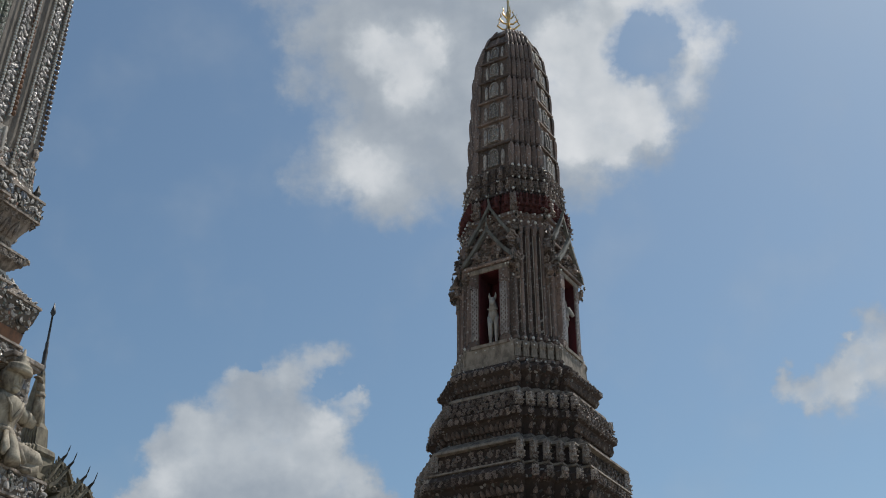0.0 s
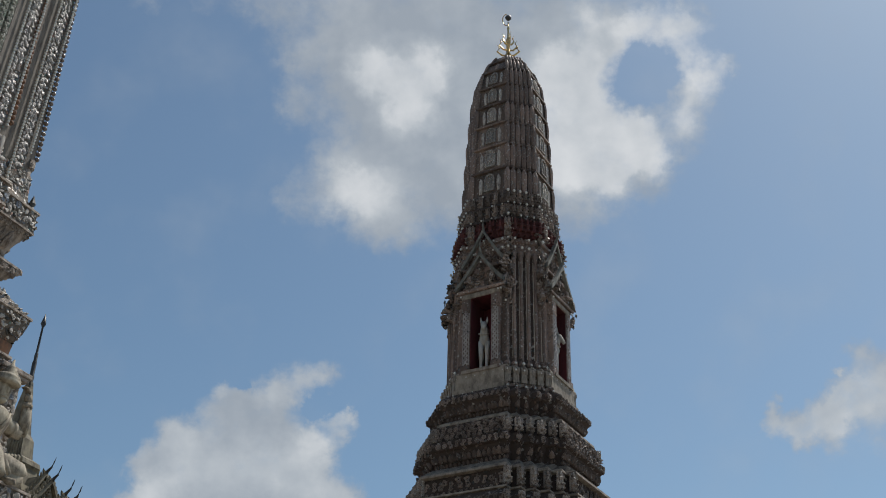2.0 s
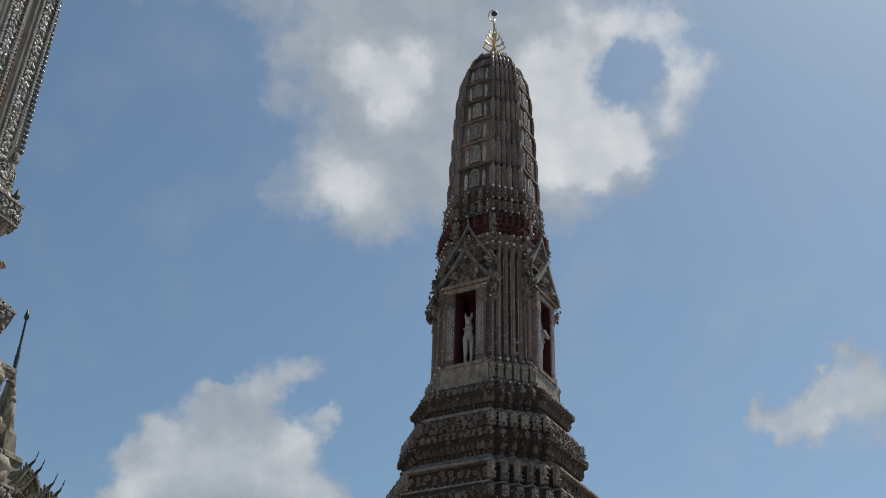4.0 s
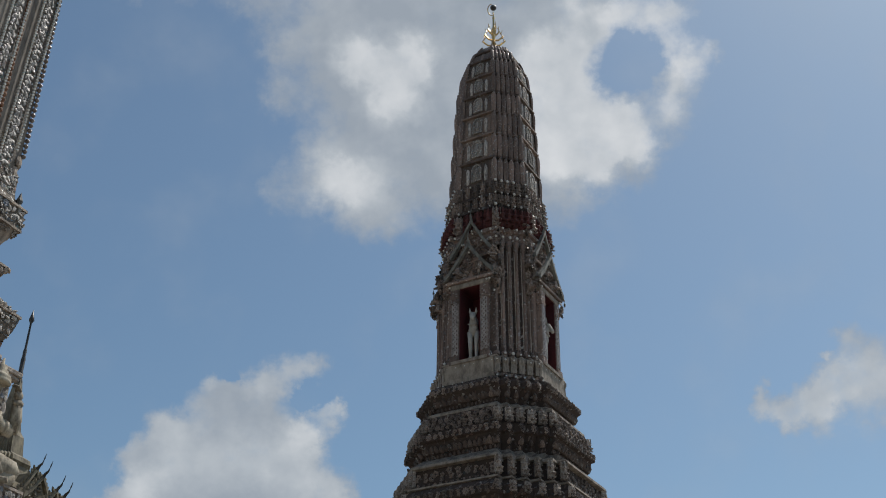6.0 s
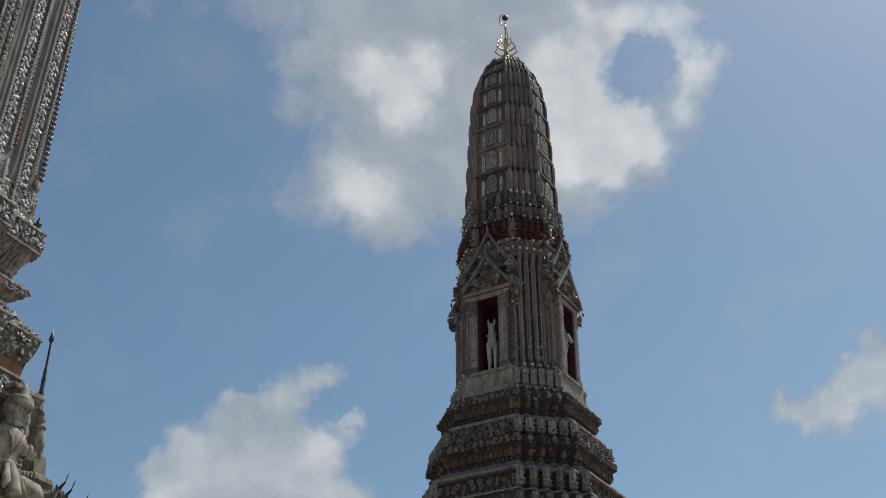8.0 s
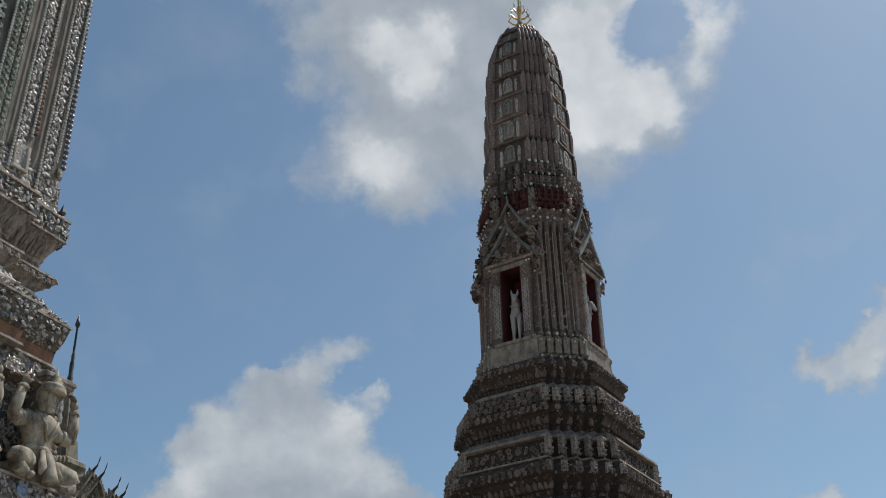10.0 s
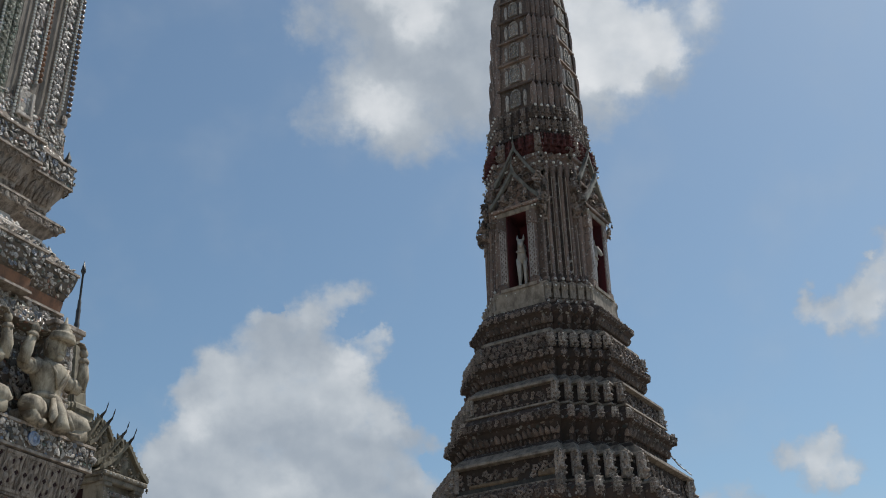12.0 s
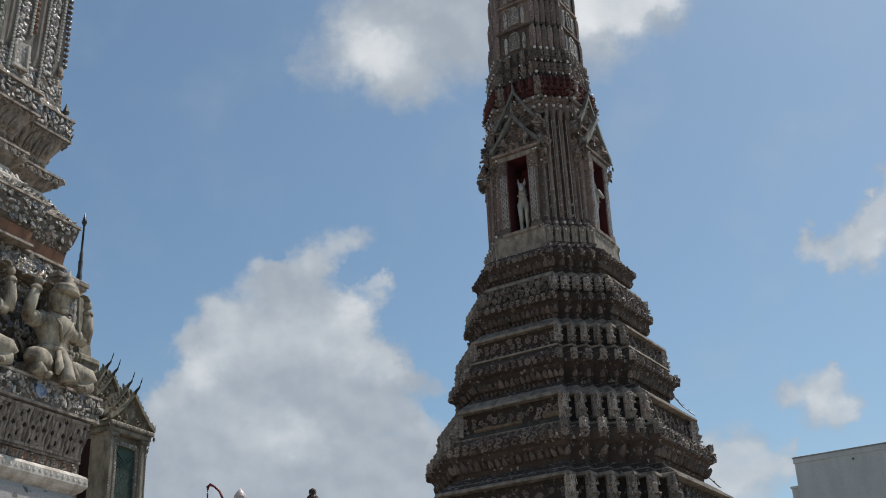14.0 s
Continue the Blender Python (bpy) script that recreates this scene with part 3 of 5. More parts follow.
# a dark open joint under one figure band, and bare tan mortar where its tiles have fallen
part("open_joint", tower_loft([(10.37, 3.0), (10.36, 3.175), (10.2, 3.175), (10.18, 3.0)]), M_DARKCHIP, tower, "dark open joint")
for y, wide, z, high in ((1.25, 0.6, 10.37, 0.17), (-0.4, 1.5, 10.37, 0.1)):
    part("bare_mortar", Shape().box(3.0, 3.2, y - wide / 2, y + wide / 2, z, z + high, pose(0, 0, 0, 0, 0, -90), 0.03), M_TANMORTAR, tower, "bare tan mortar patch")

body = [(20.55, 1.50), (18.5, 1.56), (16.9, 1.60), (16.85, 1.66), (16.62, 1.68), (16.5, 1.72), (16.45, 1.72)]
NOTCH = []
for x, y in PLAN:
    # each flat face opens into a deep upright recess for its niche
    NOTCH.append((x, y))
    for k in range(4):
        c, s = (1, 0, -1, 0)[k], (0, 1, 0, -1)[k]
        if abs(c * 1 + s * W - x) < 1e-6 and abs(s * 1 - c * W - y) < 1e-6:
            NOTCH += [(c * px - s * py, s * px + c * py) for px, py in ((1, -0.225), (0.55, -0.225), (0.55, 0.225), (1, 0.225))]
part("shaft", tower_loft(body, NOTCH), M_TIER, tower)
part("cornice", tower_loft([(21.1, 1.46), (21.06, 1.58), (20.92, 1.6), (20.88, 1.52), (20.76, 1.52), (20.72, 1.6), (20.58, 1.6), (20.52, 1.48)]), M_COB, tower)
part("garland_band", tower_loft([(21.9, 1.34), (21.7, 1.38), (21.3, 1.48), (21.08, 1.5)]), M_REDBAND, tower, "faded dark red band with garlands")
part("crown_ledge", tower_loft([(22.98, 1.30), (22.9, 1.40), (22.45, 1.40), (22.42, 1.47), (22.34, 1.47), (22.3, 1.40), (21.96, 1.42), (21.94, 1.5), (21.84, 1.5), (21.82, 1.36)]), M_TIER, tower)

COB_ROWS = [22.96, 23.95, 24.95, 25.87, 26.75, 27.6, 28.4, 29.0]


def cob_radius(z):
    return float(np.interp(z, [22.9, 24.02, 24.95, 25.9, 26.88, 27.67, 28.1, 28.45, 28.9, 29.2, 29.41, 29.6], [1.38, 1.335, 1.30, 1.255, 1.205, 1.145, 1.085, 1.0, 0.81, 0.64, 0.47, 0.14]))


antefixes, plaques, side_plaques = [], [], []
for a, b in zip(COB_ROWS[:-1], COB_ROWS[1:]):
    inner = [(z, cob_radius(z) - 0.05) for z in np.linspace(b - 0.09, a, 5)]
    ring = [(b, cob_radius(b) - 0.06), (b - 0.01, cob_radius(b) + 0.025), (b - 0.075, cob_radius(b) + 0.03), (b - 0.09, cob_radius(b) - 0.06)]
    part("cob_storey", tower_loft(ring + inner[1:]), M_PETAL, tower)
    r, high = cob_radius((a + b) / 2), b - a
    lean = math.degrees(math.atan2(cob_radius(a) - cob_radius(b), high))
    antefixes += corner_places(cob_radius(a) - 0.045, a, (high * 0.62, high * 0.72, high * 0.92), 0.0, -0.3 - lean)
    antefixes += [m for m in face_places(cob_radius(a) - 0.05, a, W * cob_radius(a), (high * 0.5, high * 0.7, high * 0.8), W * cob_radius(a) * 0.98, -lean) if b > 28.3]
    if b < 28.5:
        plaques += face_places(cob_radius(a) - 0.05, a + high * 0.12, 9, (high * 0.5, high * 0.42, high * 0.7), None, -lean)
        side_plaques += face_places(cob_radius(a) - 0.05, a + high * 0.1, W * r * 0.68, (high * 0.42, high * 0.5, high * 0.62), None, -lean, 0.1)
top = Shape()
top.rings([[(x * r, y * r, z) for x, y in PLAN] for z, r in ((28.98, 0.72), (29.2, 0.58), (29.41, 0.44), (29.55, 0.24), (29.62, 0.08))])
part("cob_cap", top, M_COB, tower)
antefixes += corner_places(cob_radius(28.95) * 0.93, 28.95, (0.35, 0.4, 0.5), 0.0, -34)


def plaque_shape():
    """A framed arched plaque with an oval boss, one unit high and 0.9 wide."""
    s = Shape()
    arch = [(-0.45, 0), (0.45, 0), (0.45, 0.7), (0.3, 0.92), (0, 1.0), (-0.3, 0.92), (-0.45, 0.7)]
    s.rings([[(0, y, z) for y, z in arch], [(0.14, y, z) for y, z in arch], [(0.14, y * 0.78, 0.08 + z * 0.82) for y, z in arch], [(0.06, y * 0.74, 0.1 + z * 0.8) for y, z in arch]])
    s.ball((0.06, 0, 0.48), 0.12, 0.2, 0.3, 8, 5)
    return s


scatter("antefix", ANTEFIX, M_COB, antefixes, tower, TOWARD)
scatter("plaque", plaque_shape(), M_PLAQUE, plaques, tower, TOWARD, "pale porcelain plaque with an oval boss")
scatter("upright_panel", ANTEFIX, M_FLORAL, side_plaques, tower, TOWARD)

# ornament rows of the tiers: (kind, z, radius, size, spacing on the faces, tilt)
petals, flowers, scrolls, guardians, knobs, red_figures, plinth_petals = [], [], [], [], [], [], []
for z, r, size, gap in ((15.43, 2.20, 0.15, 0.2), (14.45, 2.31, 0.2, 0.2), (14.22, 2.37, 0.2, 0.2), (13.93, 2.5, 0.18, 0.22), (12.0, 2.98, 0.19, 0.23), (12.46, 2.77, 0.1, 0.2), (9.98, 3.5, 0.14, 0.24), (9.7, 3.62, 0.24, 0.28), (7.84, 4.0, 0.12, 0.3), (7.3, 4.3, 0.3, 0.42)):
    for row in (face_places(r, z + size / 2, gap * 0.9, 1.0), corner_places(r - 0.02, z + size / 2, 1.0)):
        for m in row:
            grow = size * random.uniform(0.75, 1.15)
            spin = m @ pose(0, 0, 0, random.uniform(-40, 40), 0, 0)
            (flowers if random.random() < 0.22 else scrolls).append(spin @ Matrix.Diagonal((grow * 1.1, grow, grow, 1)))
    # a crest of upright leaves over the band, seen against the sky
    petals += face_places(r - 0.06, z + size * 1.06, gap * 0.8, (size * 0.4, size * 0.6, size * 0.3))
    petals += corner_places(r - 0.05, z + size * 1.06, (size * 0.4, size * 0.6, size * 0.4))
for z, r, size, gap, tilt in ((15.12, 2.0, 0.24, 0.2, 28), (13.6, 2.3, 0.24, 0.24, 30), (11.6, 2.74, 0.26, 0.27, 30), (9.3, 3.36, 0.3, 0.34, 30), (15.84, 1.86, 0.12, 0.2, 0), (15.66, 2.04, 0.1, 0.2, 0), (14.99, 1.98, 0.1, 0.2, 10), (13.46, 2.26, 0.13, 0.22, 20), (11.45, 2.68, 0.13, 0.24, 20)):
    for m in face_places(r, z, gap * 0.6, 1.0, None, tilt) + corner_places(r - 0.02, z, 1.0, 0.0, tilt):
        grow = size * random.uniform(0.75, 1.05)
        petals.append(m @ pose(0, 0, 0, random.uniform(-14, 14), random.uniform(-8, 8), 0) @ Matrix.Diagonal((grow * 1.1, grow * 0.85, grow, 1)))
for z, r, size, gap in ((12.56, 2.63, 0.52, 0.44), (10.3, 3.14, 0.68, 0.5), (7.98, 3.77, 0.7, 0.6), (5.54, 4.47, 0.68, 0.8)):
    guardians += corner_places(r - 0.02, z, (size * 1.2, size * 0.62, size))
    for m in face_places(r, z + size * 0.45, gap * 0.55, 1.0):
        grow = min(size, 0.5) * random.uniform(0.34, 0.52)
        (flowers if random.random() < 0.25 else scrolls).append(m @ pose(0, 0, random.uniform(-0.1, 0.1) * size, random.uniform(-60, 60), 0, 0) @ Matrix.Diagonal((grow * 0.8, grow, grow * 1.15, 1)))
for z, r, size in ((12.08, 2.9, 0.3), (9.88, 3.52, 0.4), (14.3, 2.32, 0.4)):
    guardians += corner_places(r - 0.02, z - 0.06, (size * 1.25, size * 0.95, size))
for z, r in ((15.782, 1.95), (15.219, 2.0), (16.364, 1.82)):
    knobs += corner_places(r, z, 0.065) + face_places(r, z, 0.3, 0.05)
# the shaft's foot, its cornice and the figures round the cob's foot
plinth_petals += corner_places(1.74, 15.98, (0.22, 0.2, 0.5), -0.02)
red_figures += corner_places(1.44, 21.12, (0.72, 0.42, 0.66)) + face_places(1.48, 21.12, 0.34, (0.62, 0.42, 0.64))
for z, r in ((20.64, 1.6), (20.96, 1.6), (21.9, 1.5), (22.38, 1.46), (22.86, 1.42), (16.62, 1.70)):
    knobs += corner_places(r, z, 0.095, 0.03) + face_places(r, z, 0.3, 0.08)
crown_figures = corner_places(1.38, 21.98, (0.42, 0.26, 0.38)) + face_places(1.40, 21.98, 0.26, (0.38, 0.24, 0.38))
crown_figures += corner_places(1.36, 22.47, (0.42, 0.26, 0.44)) + face_places(1.38, 22.47, 0.26, (0.38, 0.24, 0.44))
scatter("flower", FLOWER, M_RELIEF, flowers, tower, TOWARD)
scatter("leaf_scroll", SCROLL, M_RELIEF, scrolls, tower, TOWARD)
# the pale ledge colour paints in the light on these blocks
scatter("plinth_block", BLOCK, M_LEDGE, plinth_petals, tower, TOWARD, "stepped block in a sunlit pale tone")
brown_figures = red_figures[::6]
red_figures = [m for i, m in enumerate(red_figures) if i % 6]
scatter("crown_figure", GUARDIAN, M_RELIEF, crown_figures, tower, TOWARD)
scatter("garland_bearer", GUARDIAN, M_RELIEF, brown_figures, tower, TOWARD)
scatter("garland_figure", GUARDIAN, M_REDBAND, red_figures, tower, TOWARD, "faded red winged bearer")
scatter("lotus_petal", PETAL, M_PETAL, petals, tower, TOWARD)
scatter("bearer_figure", GUARDIAN, M_BEARER, guardians, tower, TOWARD)
knobs = [m @ Matrix.Diagonal((*[random.uniform(0.6, 1.1)] * 3, 1)) for m in knobs if random.random() < 0.85]
scatter("glazed_knob", KNOB, M_KNOB, knobs, tower, TOWARD, "glossy white glazed knob", True)

# ribs of the shaft: slim columns with a capital and a foot on every step of the corners
rib = Shape()
rib.lathe([(0.10, 0.0), (0.10, 0.10), (0.065, 0.14), (0.055, 0.2), (0.05, 3.6), (0.08, 3.66), (0.065, 3.74), (0.10, 3.84), (0.10, 3.95)], 8)
scatter("rib", rib, M_COB, [m @ pose(0, 0, 0, 0, -1.2, 0) for m in corner_places(1.60, 16.6, 1.0)], tower, TOWARD, "", True)
beading = Shape()
for i in range(62):
    beading.ball((0.0, 0.0, i * 0.06), 0.029, 0.029, 0.03, 6, 3)
strips = []
for k in range(4):
    for i in range(STEPS):
        a = radians(90 * k)
        for dx, dy in ((-0.02, D * 0.42), (D * 0.42, -0.02)):
            x, y = 1 - (i + 1) * D + dx + 0.03, W + i * D + dy + 0.03
            strips.append(facing((math.cos(a) * x - math.sin(a) * y) * 1.59, (math.sin(a) * x + math.cos(a) * y) * 1.59, 16.7, 90 * k + 45) @ pose(0, 0, 0, 0, -1.2, 0))
scatter("bead_strip", beading, M_WHITE, strips, tower, TOWARD, "string of small pale porcelain beads")


# ---- niches of the satellite tower ----
def bargeboard(width, low, high, x, thick):
    """Two raking boards of a gable with flame-like edges, meeting at the apex."""
    s = Shape()
    for side in (-1, 1):
        n = 7
        edge = [(side * width * (1 - i / n), low + (high - low) * (i / n) ** 1.15) for i in range(n + 1)]
        upper = []
        for i, (y, z) in enumerate(edge):
            upper += [(y, z + 0.16), (y - side * width / n * 0.5, z + 0.24)] if i < n else [(y, z + 0.2)]
        s.slab(edge + upper[::-1], x, x + thick)
    return s


def horn(height, m):
    """A slender upswept roof horn."""
    k = height
    return Shape().tube([(0, 0, 0), (0.02 * k, 0, 0.3 * k), (0.10 * k, 0, 0.5 * k), (0.06 * k, 0, 0.75 * k), (0.0, 0, k)], [0.085 * k, 0.075 * k, 0.05 * k, 0.035 * k, 0.006], 6, m)


GABLE_SCROLL = SCROLL.data("leaf_scroll", M_RELIEF)


def niche_porch(k):
    porch = part("niche_porch", Shape().box(1.2, 1.84, -0.80, 0.80, 15.95, 16.46).box(1.2, 1.92, -0.86, 0.86, 15.80, 15.95).box(0.9, 1.88, -0.6, 0.6, 16.46, 16.56), M_LEDGE, tower, "projecting porch with a dark red niche", m=pose(0, 0, 0, 0, 0, 90 * k))
    jamb = Shape().box(0.95, 1.80, -0.35, -0.33, 16.56, 19.0).box(0.95, 1.80, 0.33, 0.35, 16.56, 19.0).box(0.93, 0.98, -0.33, 0.33, 16.56, 19.0).box(0.95, 1.80, -0.35, 0.35, 18.96, 19.02).box(0.95, 1.79, -0.33, 0.33, 16.56, 16.6)
    part("recess", jamb, M_RED, porch, "deep red plastered recess")
    for side in (-1, 1):
        pillar = Shape()
        pillar.box(1.3, 1.82, min(side * 0.36, side * 0.62), max(side * 0.36, side * 0.62), 16.7, 18.55, bevel=0.015)
        pillar.box(1.3, 1.86, min(side * 0.355, side * 0.68), max(side * 0.355, side * 0.68), 16.46, 16.72, bevel=0.02)
        pillar.box(1.3, 1.85, min(side * 0.355, side * 0.66), max(side * 0.355, side * 0.66), 18.5, 18.62, bevel=0.02)
        pillar.box(1.3, 1.84, min(side * 0.355, side * 0.65), max(side * 0.355, side * 0.65), 18.62, 18.98, bevel=0.02)
        post = part("pillar", pillar, M_COB, porch)
        panel = Shape()
        for row in range(12):
            for sx in (-1, 1):
                panel.box(0.0, 0.022, -0.022, 0.022, -0.11, 0.11, pose(1.822, side * 0.49, 16.86 + row * 0.145, sx * 38, 0, 0))
        panel.box(1.815, 1.835, side * 0.49 - 0.11, side * 0.49 - 0.085, 16.76, 18.48).box(1.815, 1.835, side * 0.49 + 0.085, side * 0.49 + 0.11, 16.76, 18.48)
        part("lattice_panel", panel, M_INLAY, post, "white porcelain lattice inlay")
        outer = Shape()
        outer.box(1.2, 1.66, min(side * 0.62, side * 0.80), max(side * 0.62, side * 0.80), 16.46, 19.3, bevel=0.015)
        outer.box(1.2, 1.70, min(side * 0.62, side * 0.84), max(side * 0.62, side * 0.84), 16.46, 16.66, bevel=0.02)
        outer.box(1.2, 1.70, min(side * 0.62, side * 0.84), max(side * 0.62, side * 0.84), 19.0, 19.2, bevel=0.02)
        part("pilaster", outer, M_COB, porch)
    part("lintel", Shape().box(1.2, 1.84, -0.66, 0.66, 18.98, 19.14, bevel=0.02), M_LEDGE, porch)
    for low, high, width, x, name in ((19.24, 20.34, 0.80, 1.60, "lower_gable"), (20.1, 21.28, 0.70, 1.42, "upper_gable")):
        gable = Shape().slab([(-width, low - 0.06), (width, low - 0.06), (width * 0.9, low + 0.1), (0, high + 0.02), (-width * 0.9, low + 0.1)], 1.1, x + 0.12)
        gable.box(1.1, x + 0.3, -width * 1.02, width * 1.02, low - 0.08, low + 0.02, bevel=0.02)
        ob = part(name, gable, M_COB, porch)
        curls = [facing(x + 0.12, y * width, low + 0.14 + h * (high - low), 0, (0.3, 0.26, 0.26)) @ pose(0, 0, 0, 50 * y, 0, 0) for y, h in ((-0.55, 0.05), (-0.2, 0.05), (0.2, 0.05), (0.55, 0.05), (-0.3, 0.32), (0.0, 0.32), (0.3, 0.32), (0.0, 0.6))]
        for m in curls:
            part("leaf_scroll", GABLE_SCROLL, M_RELIEF, ob, m=m)
        part("bargeboard", bargeboard(width * 1.05, low + 0.02, high, x + 0.22, 0.12), M_GREYTRIM, ob, "grey-green flame-edged bargeboards")
        part("roof_horn", horn(0.62, pose(x + 0.28, 0, high - 0.02)), M_GREYTRIM, ob)
        for side in (-1, 1):
            part("eave_horn", horn(0.36, pose(x + 0.18, side * width * 1.02, low + 0.02, -side * 24, 0, 0)), M_GREYTRIM, ob)
    hung = []
    for side in (-1, 1):
        for y, z, x in ((0.92, 19.1, 1.92), (1.02, 19.55, 1.74), (0.96, 18.75, 1.80), (0.78, 20.08, 1.68), (0.94, 20.3, 1.56), (0.84, 20.9, 1.5), (0.5, 19.3, 2.0)):
            hung.append(pose(x, side * y, z, 0, 0, 0) @ Matrix.Diagonal((0.14, 0.14, 0.18, 1)))
    scatter("bell", BELL, M_BRONZE, hung, porch, (1, 0, 0), "small dark hanging wind bell")
    for i in range(34):
        side = -1 if i % 2 else 1
        z = 18.85 + 2.4 * (i / 34)
        grow = random.uniform(0.2, 0.34)
        x, y = random.uniform(1.5, 1.86) - 0.1 * (z - 18.8), side * random.uniform(0.76, 1.0) * (1 - 0.06 * (z - 18.8))
        part("leaf_clump", GABLE_SCROLL, M_RELIEF, porch, m=facing(x - 0.06, y - side * 0.05, z, side * random.uniform(20, 80), (grow * 1.5, grow, grow)) @ pose(0, 0, 0, random.uniform(-60, 60), 0, 0))
    for side in (-1, 1):
        for y, z, x in ((0.92, 19.28, 1.92), (1.02, 19.73, 1.74), (0.96, 18.93, 1.80), (0.78, 20.26, 1.68), (0.94, 20.48, 1.56), (0.84, 21.08, 1.5), (0.5, 19.48, 2.0)):
            arm = Shape().tube([(x - 0.46, side * (y - 0.3), z - 0.06), (x - 0.16, side * (y - 0.10), z + 0.08), (x, side * y, z)], [0.11, 0.08, 0.025], 6)
            arm.ball((x - 0.16, side * (y - 0.10), z + 0.14), 0.10, 0.10, 0.16, 6, 4)
            part("bracket", arm, M_RELIEF, porch)
    scatter("gable_knob", KNOB, M_KNOB, [facing(x, y, z, 0, 0.07) for x, y, z in ((1.84, 0.0, 20.16), (1.84, 0.42, 19.72), (1.84, -0.42, 19.72), (1.86, 0.62, 19.06), (1.86, 0.72, 19.06), (1.66, 0.0, 21.02), (1.66, 0.34, 20.6), (1.66, -0.34, 20.6), (1.7, 0.8, 18.7), (1.86, -0.66, 19.06))], porch, (1, 0, 0), "glossy white glazed knob", True)


for k in range(4):
    niche_porch(k)


def horse_shape():
    """A standing horse seen from the front, looking out of its niche; its feet at z = 0, facing +x."""
    s = Shape()
    s.ball((-0.18, 0, 0.98), 0.30, 0.15, 0.19, 10, 6)
    s.ball((0.02, 0, 0.96), 0.15, 0.14, 0.20, 10, 6)
    s.tube([(0.0, 0, 0.98), (0.08, 0, 1.2), (0.13, 0, 1.4)], [0.14, 0.105, 0.085], 10)
    s.tube([(0.06, 0, 1.47), (0.16, 0, 1.42), (0.27, 0, 1.27), (0.31, 0, 1.2)], [0.06, 0.095, 0.06, 0.05], 10)
    for side in (-1, 1):
        s.tube([(0.10, side * 0.055, 1.46), (0.11, side * 0.085, 1.56), (0.12, side * 0.09, 1.68)], [0.035, 0.035, 0.006], 6)
        s.tube([(0.04, side * 0.085, 0.9), (0.07, side * 0.085, 0.48), (0.06, side * 0.08, 0.12), (0.09, side * 0.08, 0.0)], [0.085, 0.055, 0.042, 0.055], 8)
        s.tube([(-0.36, side * 0.09, 0.9), (-0.40, side * 0.09, 0.5), (-0.38, side * 0.09, 0.0)], [0.1, 0.05, 0.05], 8)
    s.tube([(0.13, -0.14, 1.13), (0.19, 0, 1.09), (0.13, 0.14, 1.13)], 0.022, 6)
    s.ball((-0.1, 0, 1.3), 0.10, 0.12, 0.22, 8, 5)
    return s


for k in range(4):
    a = radians(-31 + 90 * k)
    solid("horse_statue", horse_shape(), M_HORSE, pose(2.31 + 1.56 * math.cos(a), 33 + 1.56 * math.sin(a), 16.6, 0, 0, -11 + 90 * k) @ Matrix.Diagonal((1.0, 1.1, 1.02, 1)), "white painted horse statue standing in a red niche", "statue", "horse statues in the niches", smooth=True)

# gilded finial: a branching trident, a stem with a ring and a ball
finial = part("finial", Shape().lathe([(0.16, 29.55), (0.2, 29.66), (0.1, 29.74), (0.12, 29.84), (0.06, 29.95), (0.055, 30.5), (0.08, 30.56), (0.04, 30.66), (0.035, 31.05), (0.055, 31.1), (0.025, 31.2), (0.02, 31.36)], 10), M_GOLD, tower, "gilded branching finial", True)
for level, reach, z0, rise in ((0, 0.40, 29.80, 0.5), (1, 0.33, 30.06, 0.5), (2, 0.22, 30.34, 0.45)):
    for i in range(4):
        a = radians(90 * i + 28 + level * 10)
        c, s_ = math.cos(a), math.sin(a)
        prong = Shape().tube([(0, 0, z0), (reach * 0.55 * c, reach * 0.55 * s_, z0 + 0.02), (reach * c, reach * s_, z0 + rise * 0.4), (reach * 0.78 * c, reach * 0.78 * s_, z0 + rise * 0.72), (reach * 0.98 * c, reach * 0.98 * s_, z0 + rise)], [0.034, 0.036, 0.034, 0.028, 0.008], 6)
        part("prong", prong, M_GOLD, finial)
part("crescent", Shape().tube([(0.16 * math.cos(t) - 0.07, -0.16 * math.sin(t) * 0.5, 31.55 + 0.2 * math.sin(t)) for t in np.linspace(-1.4, -5.0, 12)], 0.018, 6), M_GOLD, finial)
part("ball", Shape().ball((0.0, 0, 31.62), 0.12, 0.12, 0.11, 10, 6), M_IRON, finial, "dark metal ball")
part("glint_ball", Shape().ball((-0.1, 0.05, 31.76), 0.035).ball((0.0, 0, 31.38), 0.045), M_KNOB, finial)


# ---- the main tower ----
MAIN = thing("main_tower", pose(-14.819, 15.098, 0, 0, 0, -25), "tall pale porcelain-covered temple tower with carved ledges", "tower")


def main_plan(o, step=0.2):
    """A square with set-back corners; with no step the corners are plain."""
    loop = []
    for k in range(4):
        a, b, c = 6.0 + step + o, 5.05 + o, 6.0 + o
        c_, s_ = (1, 0, -1, 0)[k], (0, 1, 0, -1)[k]
        side = ((a, -b), (a, b), (c, b), (c, c), (b, c)) if step else ((c, -b), (c, b), (c, c), (b, c))
        loop += [(c_ * x - s_ * y, s_ * x + c_ * y) for x, y in side]
    return loop


def main_loft(profile, step=0.2):
    """profile: (z, offset) from top to bottom."""
    return Shape().rings([[(x, y, z) for x, y in main_plan(o, step)] for z, o in reversed(profile)])


